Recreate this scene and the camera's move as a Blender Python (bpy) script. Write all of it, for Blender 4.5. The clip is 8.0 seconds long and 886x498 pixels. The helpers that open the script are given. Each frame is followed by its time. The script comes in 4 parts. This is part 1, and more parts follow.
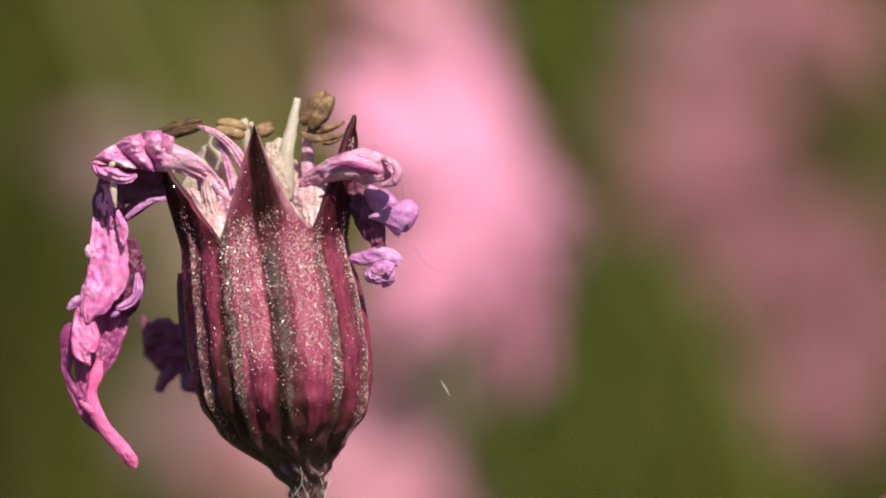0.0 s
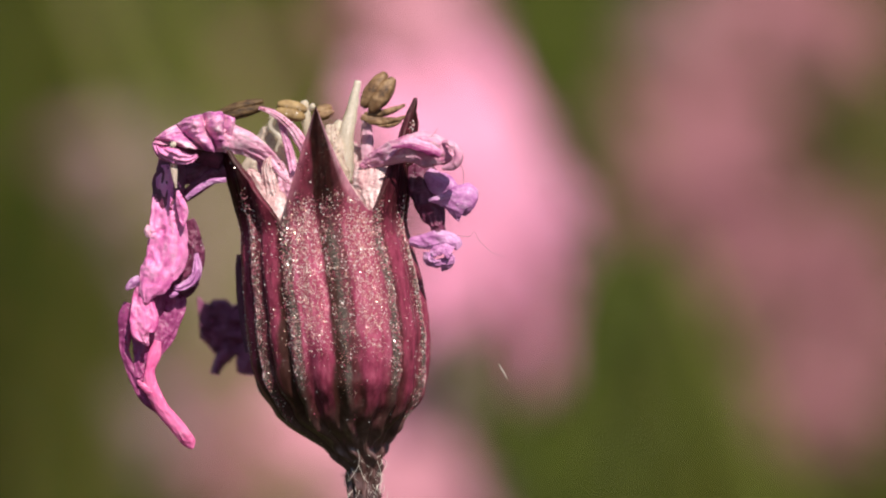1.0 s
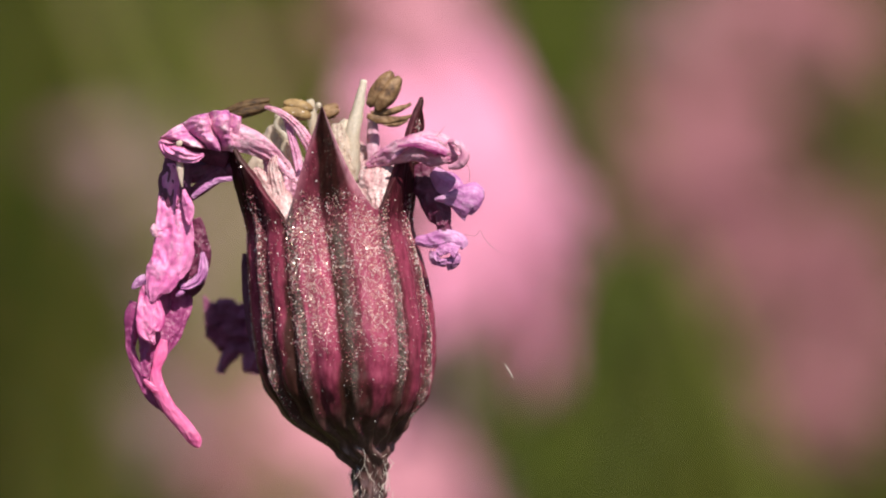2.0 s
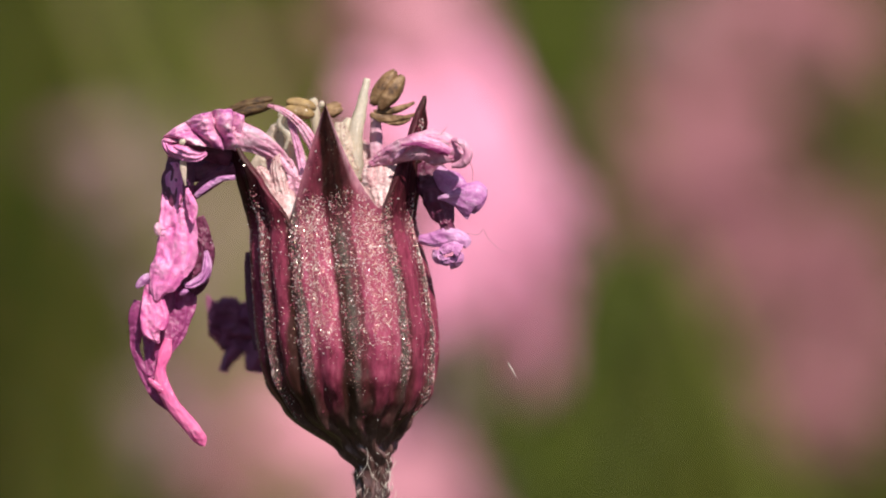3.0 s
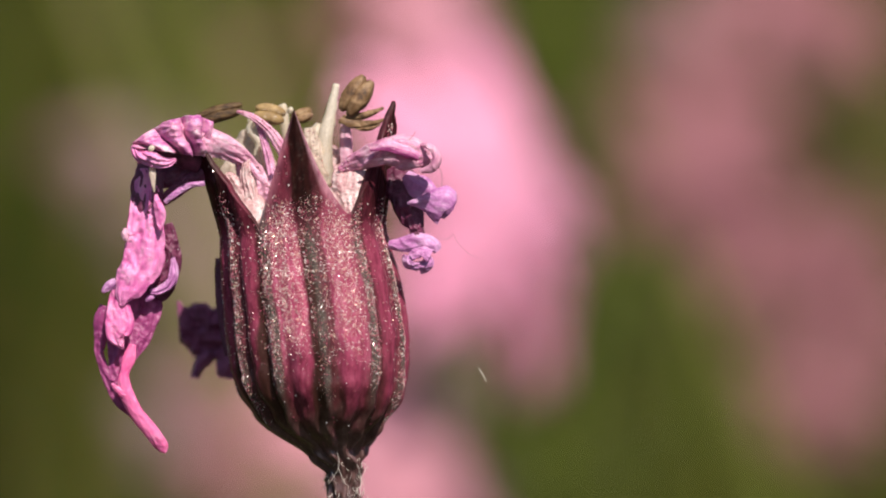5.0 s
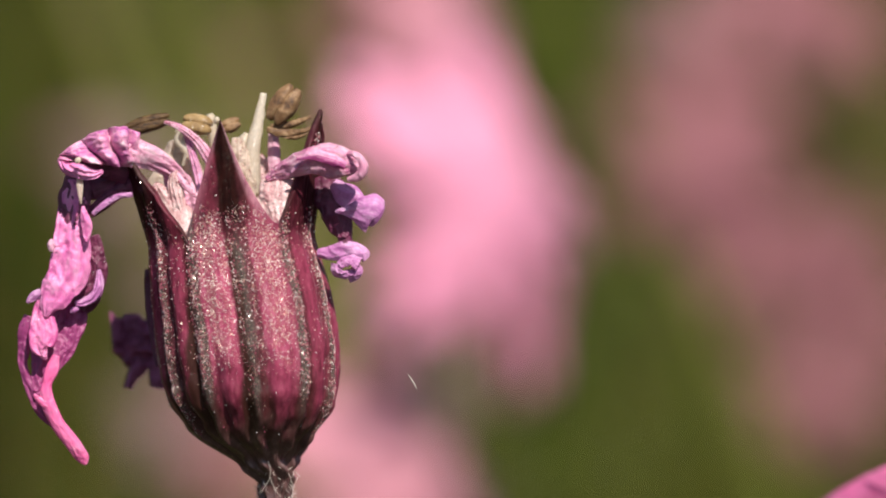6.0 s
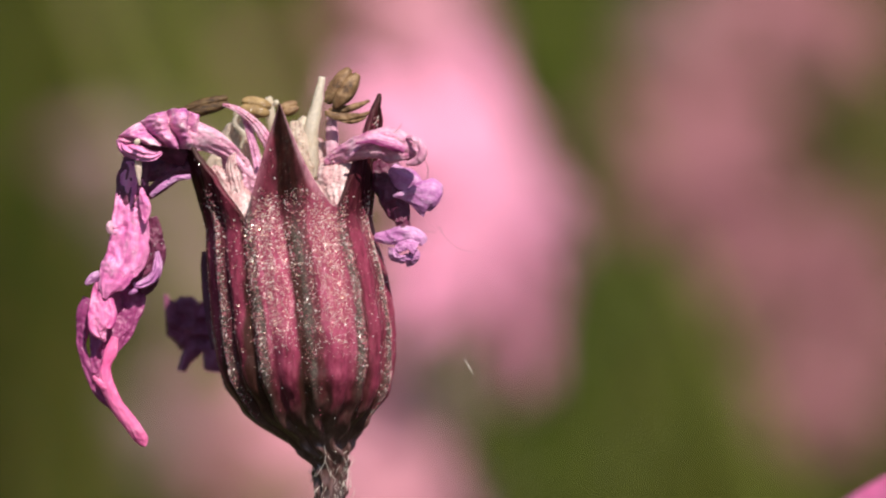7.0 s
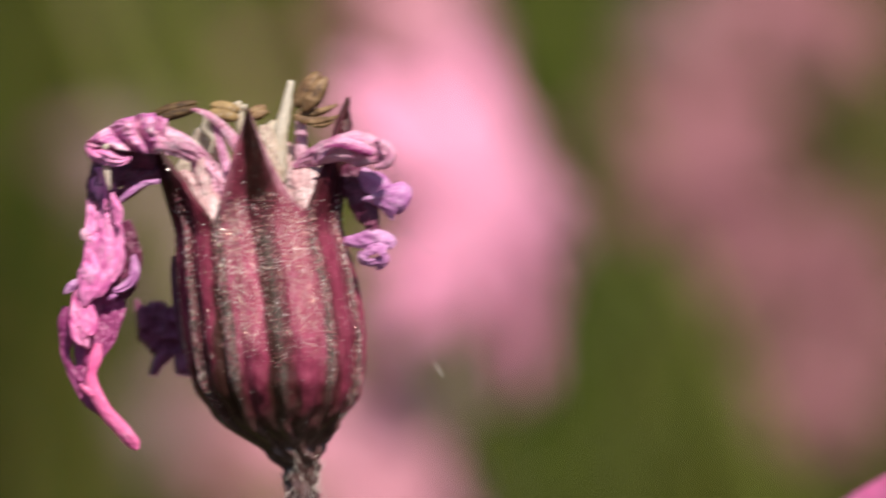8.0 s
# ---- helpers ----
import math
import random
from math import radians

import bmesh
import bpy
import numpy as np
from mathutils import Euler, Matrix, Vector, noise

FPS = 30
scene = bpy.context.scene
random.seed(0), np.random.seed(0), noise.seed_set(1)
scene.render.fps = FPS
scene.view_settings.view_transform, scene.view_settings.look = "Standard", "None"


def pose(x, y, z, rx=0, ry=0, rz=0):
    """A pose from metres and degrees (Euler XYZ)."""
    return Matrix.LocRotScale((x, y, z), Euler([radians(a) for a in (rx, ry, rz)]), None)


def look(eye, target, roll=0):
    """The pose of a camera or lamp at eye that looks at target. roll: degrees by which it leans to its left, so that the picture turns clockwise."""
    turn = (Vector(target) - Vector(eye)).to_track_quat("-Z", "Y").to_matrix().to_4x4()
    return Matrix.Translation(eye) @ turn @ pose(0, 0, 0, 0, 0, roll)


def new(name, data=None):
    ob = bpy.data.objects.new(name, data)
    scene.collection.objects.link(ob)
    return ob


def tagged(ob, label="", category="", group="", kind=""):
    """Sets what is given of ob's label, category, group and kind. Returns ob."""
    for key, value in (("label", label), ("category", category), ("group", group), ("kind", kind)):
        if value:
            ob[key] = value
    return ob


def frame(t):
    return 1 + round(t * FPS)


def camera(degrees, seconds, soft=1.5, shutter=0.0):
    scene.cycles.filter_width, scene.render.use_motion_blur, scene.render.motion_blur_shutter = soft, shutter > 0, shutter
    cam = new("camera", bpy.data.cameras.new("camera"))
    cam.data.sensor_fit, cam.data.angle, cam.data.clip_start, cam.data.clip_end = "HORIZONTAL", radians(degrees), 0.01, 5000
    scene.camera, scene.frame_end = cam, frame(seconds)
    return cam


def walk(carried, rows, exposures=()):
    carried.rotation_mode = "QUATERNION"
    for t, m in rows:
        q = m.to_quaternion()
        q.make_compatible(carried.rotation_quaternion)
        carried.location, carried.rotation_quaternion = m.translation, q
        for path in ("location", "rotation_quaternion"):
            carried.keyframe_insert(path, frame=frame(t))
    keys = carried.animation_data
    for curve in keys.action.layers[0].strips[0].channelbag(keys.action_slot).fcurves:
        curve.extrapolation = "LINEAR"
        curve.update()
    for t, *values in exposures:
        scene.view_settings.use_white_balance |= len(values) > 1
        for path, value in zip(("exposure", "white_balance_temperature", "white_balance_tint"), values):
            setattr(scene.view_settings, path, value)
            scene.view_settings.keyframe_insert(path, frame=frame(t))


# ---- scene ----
# Macro shot of a withered meadow flower: metres, true size (calyx about 5 mm wide).
TILT = 8.0                      # the camera looks down by this angle
DIST = 0.1119                   # lens to flower
U = 15e-6                       # modelling step of the flower: 15 micrometres
FOCUS = Vector((0.0, 0.0, 0.45))
RIGHT = Vector((1, 0, 0))
AHEAD = Vector((0, math.cos(radians(TILT)), -math.sin(radians(TILT))))
UPWARD = Vector((0, math.sin(radians(TILT)), math.cos(radians(TILT))))
EYE = FOCUS - AHEAD * DIST

cam = camera(12.0, 8.0, soft=2.0, shutter=0.5)
cam.data.dof.use_dof = True
cam.data.dof.focus_distance = DIST - 0.0012
cam.data.dof.aperture_fstop = 52.0
walk(cam, [(0.0, look(EYE, FOCUS)), (8.0, look(EYE, FOCUS))], [(0.0, 0.42, 6550, 16), (8.0, 0.42, 6550, 16)])

# ---- light ----
SUN_ELEVATION, SUN_AZIMUTH = 54.0, 156.0     # azimuth: 0 ahead of the camera, clockwise from above
world = bpy.data.worlds.new("sky")
world.use_nodes = True
scene.world = world
sky = world.node_tree.nodes.new("ShaderNodeTexSky")
sky.sky_type = "NISHITA"
sky.sun_disc = False
sky.sun_elevation, sky.sun_rotation = radians(SUN_ELEVATION), radians(SUN_AZIMUTH)
background = world.node_tree.nodes["Background"]
background.inputs["Strength"].default_value = 0.07
world.node_tree.links.new(sky.outputs["Color"], background.inputs["Color"])
sun = new("sun", bpy.data.lights.new("sun", "SUN"))
sun.data.energy, sun.data.angle, sun.data.color = 5.0, radians(0.53), (1.0, 0.94, 0.84)
_a, _e = radians(SUN_AZIMUTH), radians(SUN_ELEVATION)
_to_sun = Vector((math.sin(_a) * math.cos(_e), math.cos(_a) * math.cos(_e), math.sin(_e)))
sun.matrix_world = look(_to_sun * 5 + FOCUS, FOCUS)


# ---- materials ----
def material(name):
    m = bpy.data.materials.new(name)
    m.use_nodes = True
    return m, m.node_tree.nodes, m.node_tree.links, m.node_tree.nodes["Principled BSDF"]


def noise_node(nodes, links, scale, detail=4.0, rough=0.6, stretch=None):
    tc = nodes.new("ShaderNodeTexCoord")
    n = nodes.new("ShaderNodeTexNoise")
    n.inputs["Scale"].default_value, n.inputs["Detail"].default_value, n.inputs["Roughness"].default_value = scale, detail, rough
    if stretch:
        mp = nodes.new("ShaderNodeMapping")
        mp.inputs["Scale"].default_value = stretch
        links.new(tc.outputs["Object"], mp.inputs["Vector"])
        links.new(mp.outputs["Vector"], n.inputs["Vector"])
    else:
        links.new(tc.outputs["Object"], n.inputs["Vector"])
    return n.outputs["Fac"]


def ramp(nodes, links, fac, stops):
    r = nodes.new("ShaderNodeValToRGB")
    while len(r.color_ramp.elements) < len(stops):
        r.color_ramp.elements.new(0.5)
    for el, (p, c) in zip(r.color_ramp.elements, stops):
        el.position, el.color = p, (*c, 1)
    links.new(fac, r.inputs["Fac"])
    return r.outputs["Color"]


def blend(nodes, links, fac, a, b, how="MIX"):
    mx = nodes.new("ShaderNodeMix")
    mx.data_type, mx.blend_type = "RGBA", how
    for sock, val in ((mx.inputs["Factor"], fac), (mx.inputs["A"], a), (mx.inputs["B"], b)):
        if isinstance(val, (int, float)):
            sock.default_value = val
        elif isinstance(val, tuple):
            sock.default_value = (*val, 1)
        else:
            links.new(val, sock)
    return mx.outputs["Result"]


def attribute(nodes, name):
    at = nodes.new("ShaderNodeAttribute")
    at.attribute_name = name
    return at.outputs["Fac"]


def bumped(nodes, links, bsdf, height, strength, distance):
    b = nodes.new("ShaderNodeBump")
    b.inputs["Strength"].default_value, b.inputs["Distance"].default_value = strength, distance
    links.new(height, b.inputs["Height"])
    links.new(b.outputs["Normal"], bsdf.inputs["Normal"])


def glittering(nodes, links, bsdf, tilt, fine, coarse, rough=0.2, weight=1.0, strength=0.12):
    """A thin glossy film broken into minute facets that each catch the sun on their own."""
    geo = nodes.new("ShaderNodeNewGeometry")
    coords = nodes.new("ShaderNodeTexCoord")
    total = geo.outputs["Normal"]
    for scale, k in ((fine, tilt), (coarse, tilt * 0.6)):
        cells = nodes.new("ShaderNodeTexVoronoi")
        cells.inputs["Scale"].default_value = scale
        links.new(coords.outputs["Object"], cells.inputs["Vector"])
        off = nodes.new("ShaderNodeVectorMath")
        off.operation = "MULTIPLY_ADD"
        links.new(cells.outputs["Color"], off.inputs[0])
        off.inputs[1].default_value = (2 * k,) * 3
        off.inputs[2].default_value = (-k,) * 3
        add = nodes.new("ShaderNodeVectorMath")
        add.operation = "ADD"
        links.new(total, add.inputs[0])
        links.new(off.outputs["Vector"], add.inputs[1])
        total = add.outputs["Vector"]
    unit = nodes.new("ShaderNodeVectorMath")
    unit.operation = "NORMALIZE"
    links.new(total, unit.inputs[0])
    if isinstance(weight, float):
        links.new(unit.outputs["Vector"], bsdf.inputs["Coat Normal"])
        bsdf.inputs["Coat Roughness"].default_value = rough
        bsdf.inputs["Coat IOR"].default_value = 1.7
        bsdf.inputs["Coat Weight"].default_value = weight
        return
    facets = nodes.new("ShaderNodeBsdfAnisotropic")
    facets.inputs["Roughness"].default_value = rough
    links.new(unit.outputs["Vector"], facets.inputs["Normal"])
    split = nodes.new("ShaderNodeSeparateColor")
    links.new(cells.outputs["Color"], split.inputs["Color"])
    links.new(ramp(nodes, links, split.outputs["Blue"], [(0.0, (0.95, 0.55, 0.65)), (0.3, (1.0, 0.80, 0.70)), (0.6, (1.0, 0.88, 0.62)), (0.85, (1.0, 0.97, 0.92)), (1.0, (0.70, 0.92, 0.88))]), facets.inputs["Color"])
    share = nodes.new("ShaderNodeMath")
    share.operation = "MULTIPLY"
    share.inputs[1].default_value = strength
    links.new(weight, share.inputs[0])
    mx = nodes.new("ShaderNodeMixShader")
    links.new(share.outputs[0], mx.inputs["Fac"])
    links.new(bsdf.outputs[0], mx.inputs[1])
    links.new(facets.outputs[0], mx.inputs[2])
    links.new(mx.outputs[0], nodes["Material Output"].inputs["Surface"])


def leafy(name, stops, scale, stretch=None, rough=0.5, through_light=0.3, bump=0.5, distance=20e-6, veins=0.0, patch=None, sparkle=0.0):
    """A thin plant skin: noise-mottled colour, fine relief, optional veins along it, some light coming through."""
    m, nodes, links, bsdf = material(name)
    fac = noise_node(nodes, links, scale, 5, 0.65, stretch)
    height = noise_node(nodes, links, scale * 5, 3, 0.6)
    if veins:
        xyz = nodes.new("ShaderNodeCombineXYZ")
        links.new(attribute(nodes, "across"), xyz.inputs["X"])
        links.new(attribute(nodes, "along"), xyz.inputs["Y"])
        vein = nodes.new("ShaderNodeTexNoise")
        vein.inputs["Scale"].default_value, vein.inputs["Detail"].default_value, vein.inputs["Roughness"].default_value = 1.0, 4.0, 0.6
        links.new(xyz.outputs["Vector"], vein.inputs["Vector"])
        mix = nodes.new("ShaderNodeMix")
        mix.inputs["Factor"].default_value = veins
        links.new(fac, mix.inputs["A"])
        links.new(vein.outputs["Fac"], mix.inputs["B"])
        fac = mix.outputs["Result"]
        both = nodes.new("ShaderNodeMath")
        both.operation = "MULTIPLY_ADD"
        both.inputs[1].default_value = 0.7
        links.new(noise_node(nodes, links, 20000, 3, 0.6), both.inputs[0])
        links.new(vein.outputs["Fac"], both.inputs[2])
        place = nodes.new("ShaderNodeTexCoord")
        bent = nodes.new("ShaderNodeVectorMath")
        bent.operation = "MULTIPLY_ADD"
        warp = nodes.new("ShaderNodeTexNoise")
        warp.inputs["Scale"].default_value = 5000
        links.new(place.outputs["Object"], warp.inputs["Vector"])
        links.new(warp.outputs["Color"], bent.inputs[0])
        bent.inputs[1].default_value = (9e-5,) * 3
        links.new(place.outputs["Object"], bent.inputs[2])
        crease = nodes.new("ShaderNodeTexVoronoi")
        crease.feature = "DISTANCE_TO_EDGE"
        crease.inputs["Scale"].default_value = 4200
        links.new(bent.outputs["Vector"], crease.inputs["Vector"])
        folds = nodes.new("ShaderNodeMath")
        folds.operation = "MULTIPLY_ADD"
        folds.inputs[1].default_value = 0.45
        links.new(crease.outputs["Distance"], folds.inputs[0])
        links.new(both.outputs[0], folds.inputs[2])
        height = folds.outputs[0]
        glittering(nodes, links, bsdf, 0.65, 45000, 18000, 0.28, 0.28)
    col = ramp(nodes, links, fac, stops)
    if patch:
        where = ramp(nodes, links, noise_node(nodes, links, 800, 3, 0.55), [(0.46, (0, 0, 0)), (0.62, (0.5, 0.5, 0.5))])
        col = blend(nodes, links, where, col, patch)
        bsdf.inputs["Specular IOR Level"].default_value = 0.35
    fine = noise_node(nodes, links, scale * 5, 3, 0.6)
    col = blend(nodes, links, 0.3, col, ramp(nodes, links, fine, [(0.3, (0.45, 0.45, 0.45)), (0.6, (1.0, 1.0, 1.0))]), "MULTIPLY")
    links.new(col, bsdf.inputs["Base Color"])
    bsdf.inputs["Roughness"].default_value = rough
    if distance > 4e-5:
        bsdf.inputs["Specular IOR Level"].default_value = 0.12
    bumped(nodes, links, bsdf, height, bump, distance)
    if sparkle:
        glittering(nodes, links, bsdf, 0.65, 45000, 18000, 0.25, sparkle)
    if through_light:
        out = nodes["Material Output"]
        tr = nodes.new("ShaderNodeBsdfTranslucent")
        links.new(col, tr.inputs["Color"])
        mx = nodes.new("ShaderNodeMixShader")
        mx.inputs["Fac"].default_value = through_light
        links.new(bsdf.outputs[0], mx.inputs[1])
        links.new(tr.outputs[0], mx.inputs[2])
        links.new(mx.outputs[0], out.inputs["Surface"])
    return m


def calyx_material():
    m, nodes, links, bsdf = material("calyx_skin")
    streak = noise_node(nodes, links, 6000, 5, 0.65, (1.0, 1.0, 0.3))
    blotch = noise_node(nodes, links, 1000, 4, 0.6)
    fine = noise_node(nodes, links, 22000, 3, 0.6)
    flesh = ramp(nodes, links, streak, [(0.28, (0.225, 0.024, 0.062)), (0.5, (0.43, 0.069, 0.148)), (0.72, (0.66, 0.19, 0.305))])
    flesh = blend(nodes, links, 0.5, flesh, ramp(nodes, links, blotch, [(0.35, (0.45, 0.36, 0.38)), (0.65, (1, 1, 1))]), "MULTIPLY")
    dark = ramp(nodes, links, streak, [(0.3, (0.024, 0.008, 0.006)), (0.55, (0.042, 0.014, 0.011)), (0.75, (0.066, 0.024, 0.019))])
    maroon = ramp(nodes, links, streak, [(0.3, (0.005, 0.0022, 0.002)), (0.7, (0.022, 0.006, 0.005))])
    # deeper red; on the side panels it is shade put into the colour
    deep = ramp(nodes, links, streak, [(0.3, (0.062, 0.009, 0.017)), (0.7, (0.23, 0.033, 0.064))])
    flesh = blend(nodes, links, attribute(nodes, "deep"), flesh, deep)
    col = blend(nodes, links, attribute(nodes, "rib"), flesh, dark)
    bloom = ramp(nodes, links, fine, [(0.3, (0.022, 0.015, 0.012)), (0.5, (0.060, 0.045, 0.037)), (0.72, (0.15, 0.12, 0.10))])
    col = blend(nodes, links, attribute(nodes, "grey"), col, bloom)
    col = blend(nodes, links, attribute(nodes, "heart"), col, maroon)
    col = blend(nodes, links, attribute(nodes, "neck"), col, ramp(nodes, links, streak, [(0.3, (0.055, 0.024, 0.022)), (0.55, (0.105, 0.052, 0.048)), (0.75, (0.19, 0.11, 0.10))]))
    skin = ramp(nodes, links, streak, [(0.3, (0.40, 0.13, 0.20)), (0.7, (0.74, 0.46, 0.51))])
    col = blend(nodes, links, attribute(nodes, "margin"), col, skin)
    links.new(col, bsdf.inputs["Base Color"])
    bsdf.inputs["Roughness"].default_value = 0.36
    links.new(attribute(nodes, "gloss"), bsdf.inputs["Specular IOR Level"])
    bumped(nodes, links, bsdf, fine, 0.4, 14e-6)
    glittering(nodes, links, bsdf, 0.78, 38000, 62000, 0.22, attribute(nodes, "glint"), 0.08)
    return m


CALYX = calyx_material()
PETAL = leafy("withered_petal", [(0.30, (0.31, 0.045, 0.20)), (0.42, (0.60, 0.18, 0.41)), (0.54, (0.80, 0.38, 0.58)), (0.67, (0.95, 0.77, 0.84))], 1700, rough=0.42, through_light=0.25, patch=(0.86, 0.46, 0.66), veins=0.4, bump=0.55, distance=35e-6)
PETAL_MOTTLED = leafy("mottled_petal", [(0.34, (0.40, 0.06, 0.30)), (0.45, (0.68, 0.21, 0.48)), (0.55, (0.88, 0.40, 0.60)), (0.66, (0.96, 0.82, 0.86))], 2400, rough=0.42, through_light=0.25, veins=0.25, bump=0.6, distance=35e-6)
PETAL_PINK = leafy("pink_petal", [(0.30, (0.62, 0.06, 0.36)), (0.48, (0.87, 0.23, 0.54)), (0.68, (0.95, 0.54, 0.76))], 1300, rough=0.42, through_light=0.25, patch=(0.90, 0.34, 0.62), veins=0.4, bump=0.5, distance=35e-6)
PETAL_ROSE = leafy("rose_petal", [(0.32, (0.56, 0.05, 0.28)), (0.48, (0.80, 0.17, 0.45)), (0.66, (0.92, 0.39, 0.63))], 1800, rough=0.42, through_light=0.3, veins=0.3, bump=0.6, distance=35e-6)
PETAL_HOT = leafy("hot_pink_petal", [(0.30, (0.80, 0.09, 0.34)), (0.5, (0.94, 0.21, 0.48)), (0.7, (0.95, 0.38, 0.62))], 900, rough=0.4, through_light=0.35, veins=0.25, bump=0.15, distance=20e-6)
PETAL_PALE = leafy("pale_petal", [(0.30, (0.52, 0.13, 0.30)), (0.46, (0.82, 0.38, 0.55)), (0.64, (0.95, 0.70, 0.79))], 2200, rough=0.42, patch=(0.82, 0.46, 0.60), veins=0.4, bump=0.55, distance=35e-6)
PETAL_VIOLET = leafy("violet_petal", [(0.30, (0.35, 0.08, 0.30)), (0.48, (0.63, 0.25, 0.55)), (0.68, (0.88, 0.60, 0.82))], 2000, rough=0.42, patch=(0.66, 0.28, 0.55), veins=0.35, bump=0.5, distance=35e-6)
# dark copy of the petal colour, with the shade of hollows put in
PETAL_SHADED = leafy("shaded_petal", [(0.3, (0.085, 0.014, 0.040)), (0.7, (0.30, 0.060, 0.145))], 2200, veins=0.4, bump=0.5, distance=35e-6)
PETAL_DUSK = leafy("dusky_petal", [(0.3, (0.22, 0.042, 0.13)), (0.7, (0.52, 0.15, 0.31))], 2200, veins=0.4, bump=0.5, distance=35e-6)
PETAL_DUSTY = leafy("dusty_rose_petal", [(0.30, (0.42, 0.08, 0.24)), (0.46, (0.72, 0.29, 0.46)), (0.64, (0.92, 0.62, 0.72))], 2100, rough=0.42, through_light=0.25, veins=0.4, bump=0.55, distance=35e-6)
# deep magenta, darkened to hold the shade of panels behind other lobes
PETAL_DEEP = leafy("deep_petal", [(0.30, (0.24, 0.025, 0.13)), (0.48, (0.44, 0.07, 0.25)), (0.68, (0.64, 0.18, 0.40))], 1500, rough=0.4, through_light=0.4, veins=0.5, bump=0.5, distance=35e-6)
MEMBRANE = leafy("petal_membrane", [(0.30, (0.82, 0.66, 0.54)), (0.7, (0.97, 0.90, 0.80))], 3000, rough=0.3, through_light=0.65, veins=0.45, bump=0.5, distance=35e-6)
CLAW = leafy("petal_claw", [(0.30, (0.38, 0.15, 0.17)), (0.45, (0.70, 0.43, 0.43)), (0.62, (0.93, 0.78, 0.74))], 3000, rough=0.35, veins=0.4, bump=0.55, distance=35e-6)
STYLE = leafy("style_flesh", [(0.3, (0.78, 0.67, 0.50)), (0.7, (0.95, 0.89, 0.76))], 3000, (1, 1, 0.3), rough=0.35, through_light=0.55, sparkle=0.7)
ANTHER = leafy("anther_skin", [(0.35, (0.07, 0.034, 0.014)), (0.5, (0.22, 0.12, 0.05)), (0.7, (0.40, 0.265, 0.135))], 4500, through_light=0.15, rough=0.6, bump=0.9, sparkle=0.05)
ANTHER_DRY = leafy("dry_anther_skin", [(0.35, (0.035, 0.017, 0.005)), (0.5, (0.11, 0.056, 0.018)), (0.7, (0.23, 0.145, 0.055))], 4500, (1, 1, 3), through_light=0.35, rough=0.65, bump=0.9, sparkle=0.04)
ANTHER_YELLOW = leafy("anther_yellow", [(0.3, (0.19, 0.11, 0.035)), (0.7, (0.46, 0.31, 0.12))], 3000, through_light=0.15, rough=0.7, bump=0.9, sparkle=0.5)
STEM = leafy("stem_skin", [(0.3, (0.026, 0.013, 0.013)), (0.55, (0.066, 0.036, 0.034)), (0.75, (0.20, 0.13, 0.12))], 5500, (1, 1, 0.3), through_light=0, bump=0.9)
HAIR = leafy("white_hair", [(0.3, (0.62, 0.56, 0.48)), (0.7, (0.85, 0.80, 0.72))], 3000, through_light=0.2)
THREAD = leafy("thread", [(0.3, (0.16, 0.10, 0.10)), (0.7, (0.36, 0.26, 0.25))], 3000, through_light=0)
MEADOW_PINK = leafy("meadow_petal", [(0.3, (0.84, 0.31, 0.49)), (0.55, (0.90, 0.40, 0.58)), (0.75, (0.92, 0.51, 0.66))], 180, distance=1e-4)
MEADOW_DUSTY = leafy("dusty_petal", [(0.3, (0.26, 0.105, 0.125)), (0.55, (0.355, 0.15, 0.17)), (0.75, (0.45, 0.215, 0.237))], 180, distance=1e-4)
NEAR_PINK = leafy("near_petal", [(0.3, (0.86, 0.16, 0.42)), (0.55, (0.92, 0.28, 0.54)), (0.75, (0.94, 0.45, 0.66))], 400, distance=5e-5)
MEADOW_STEM = leafy("meadow_stem", [(0.3, (0.035, 0.045, 0.006)), (0.7, (0.085, 0.095, 0.013))], 120, through_light=0, distance=1e-4)
FADED_PINK = leafy("faded_petal", [(0.3, (0.58, 0.24, 0.30)), (0.55, (0.68, 0.32, 0.39)), (0.75, (0.76, 0.42, 0.49))], 180, distance=1e-4)
DRY_LEAF = leafy("dry_leaf", [(0.3, (0.17, 0.125, 0.075)), (0.7, (0.30, 0.22, 0.14))], 120, through_light=0.2, distance=1e-4)
DRY_PETAL = leafy("dry_petal", [(0.3, (0.20, 0.125, 0.125)), (0.7, (0.36, 0.235, 0.24))], 150, through_light=0.2, distance=1e-4)
LIGHT_LEAF = leafy("light_leaf", [(0.3, (0.15, 0.17, 0.025)), (0.7, (0.26, 0.28, 0.06))], 120, through_light=0.3, distance=1e-4)
MEADOW_CALYX = leafy("meadow_calyx", [(0.3, (0.12, 0.03, 0.03)), (0.7, (0.28, 0.09, 0.08))], 300, through_light=0, distance=1e-4)


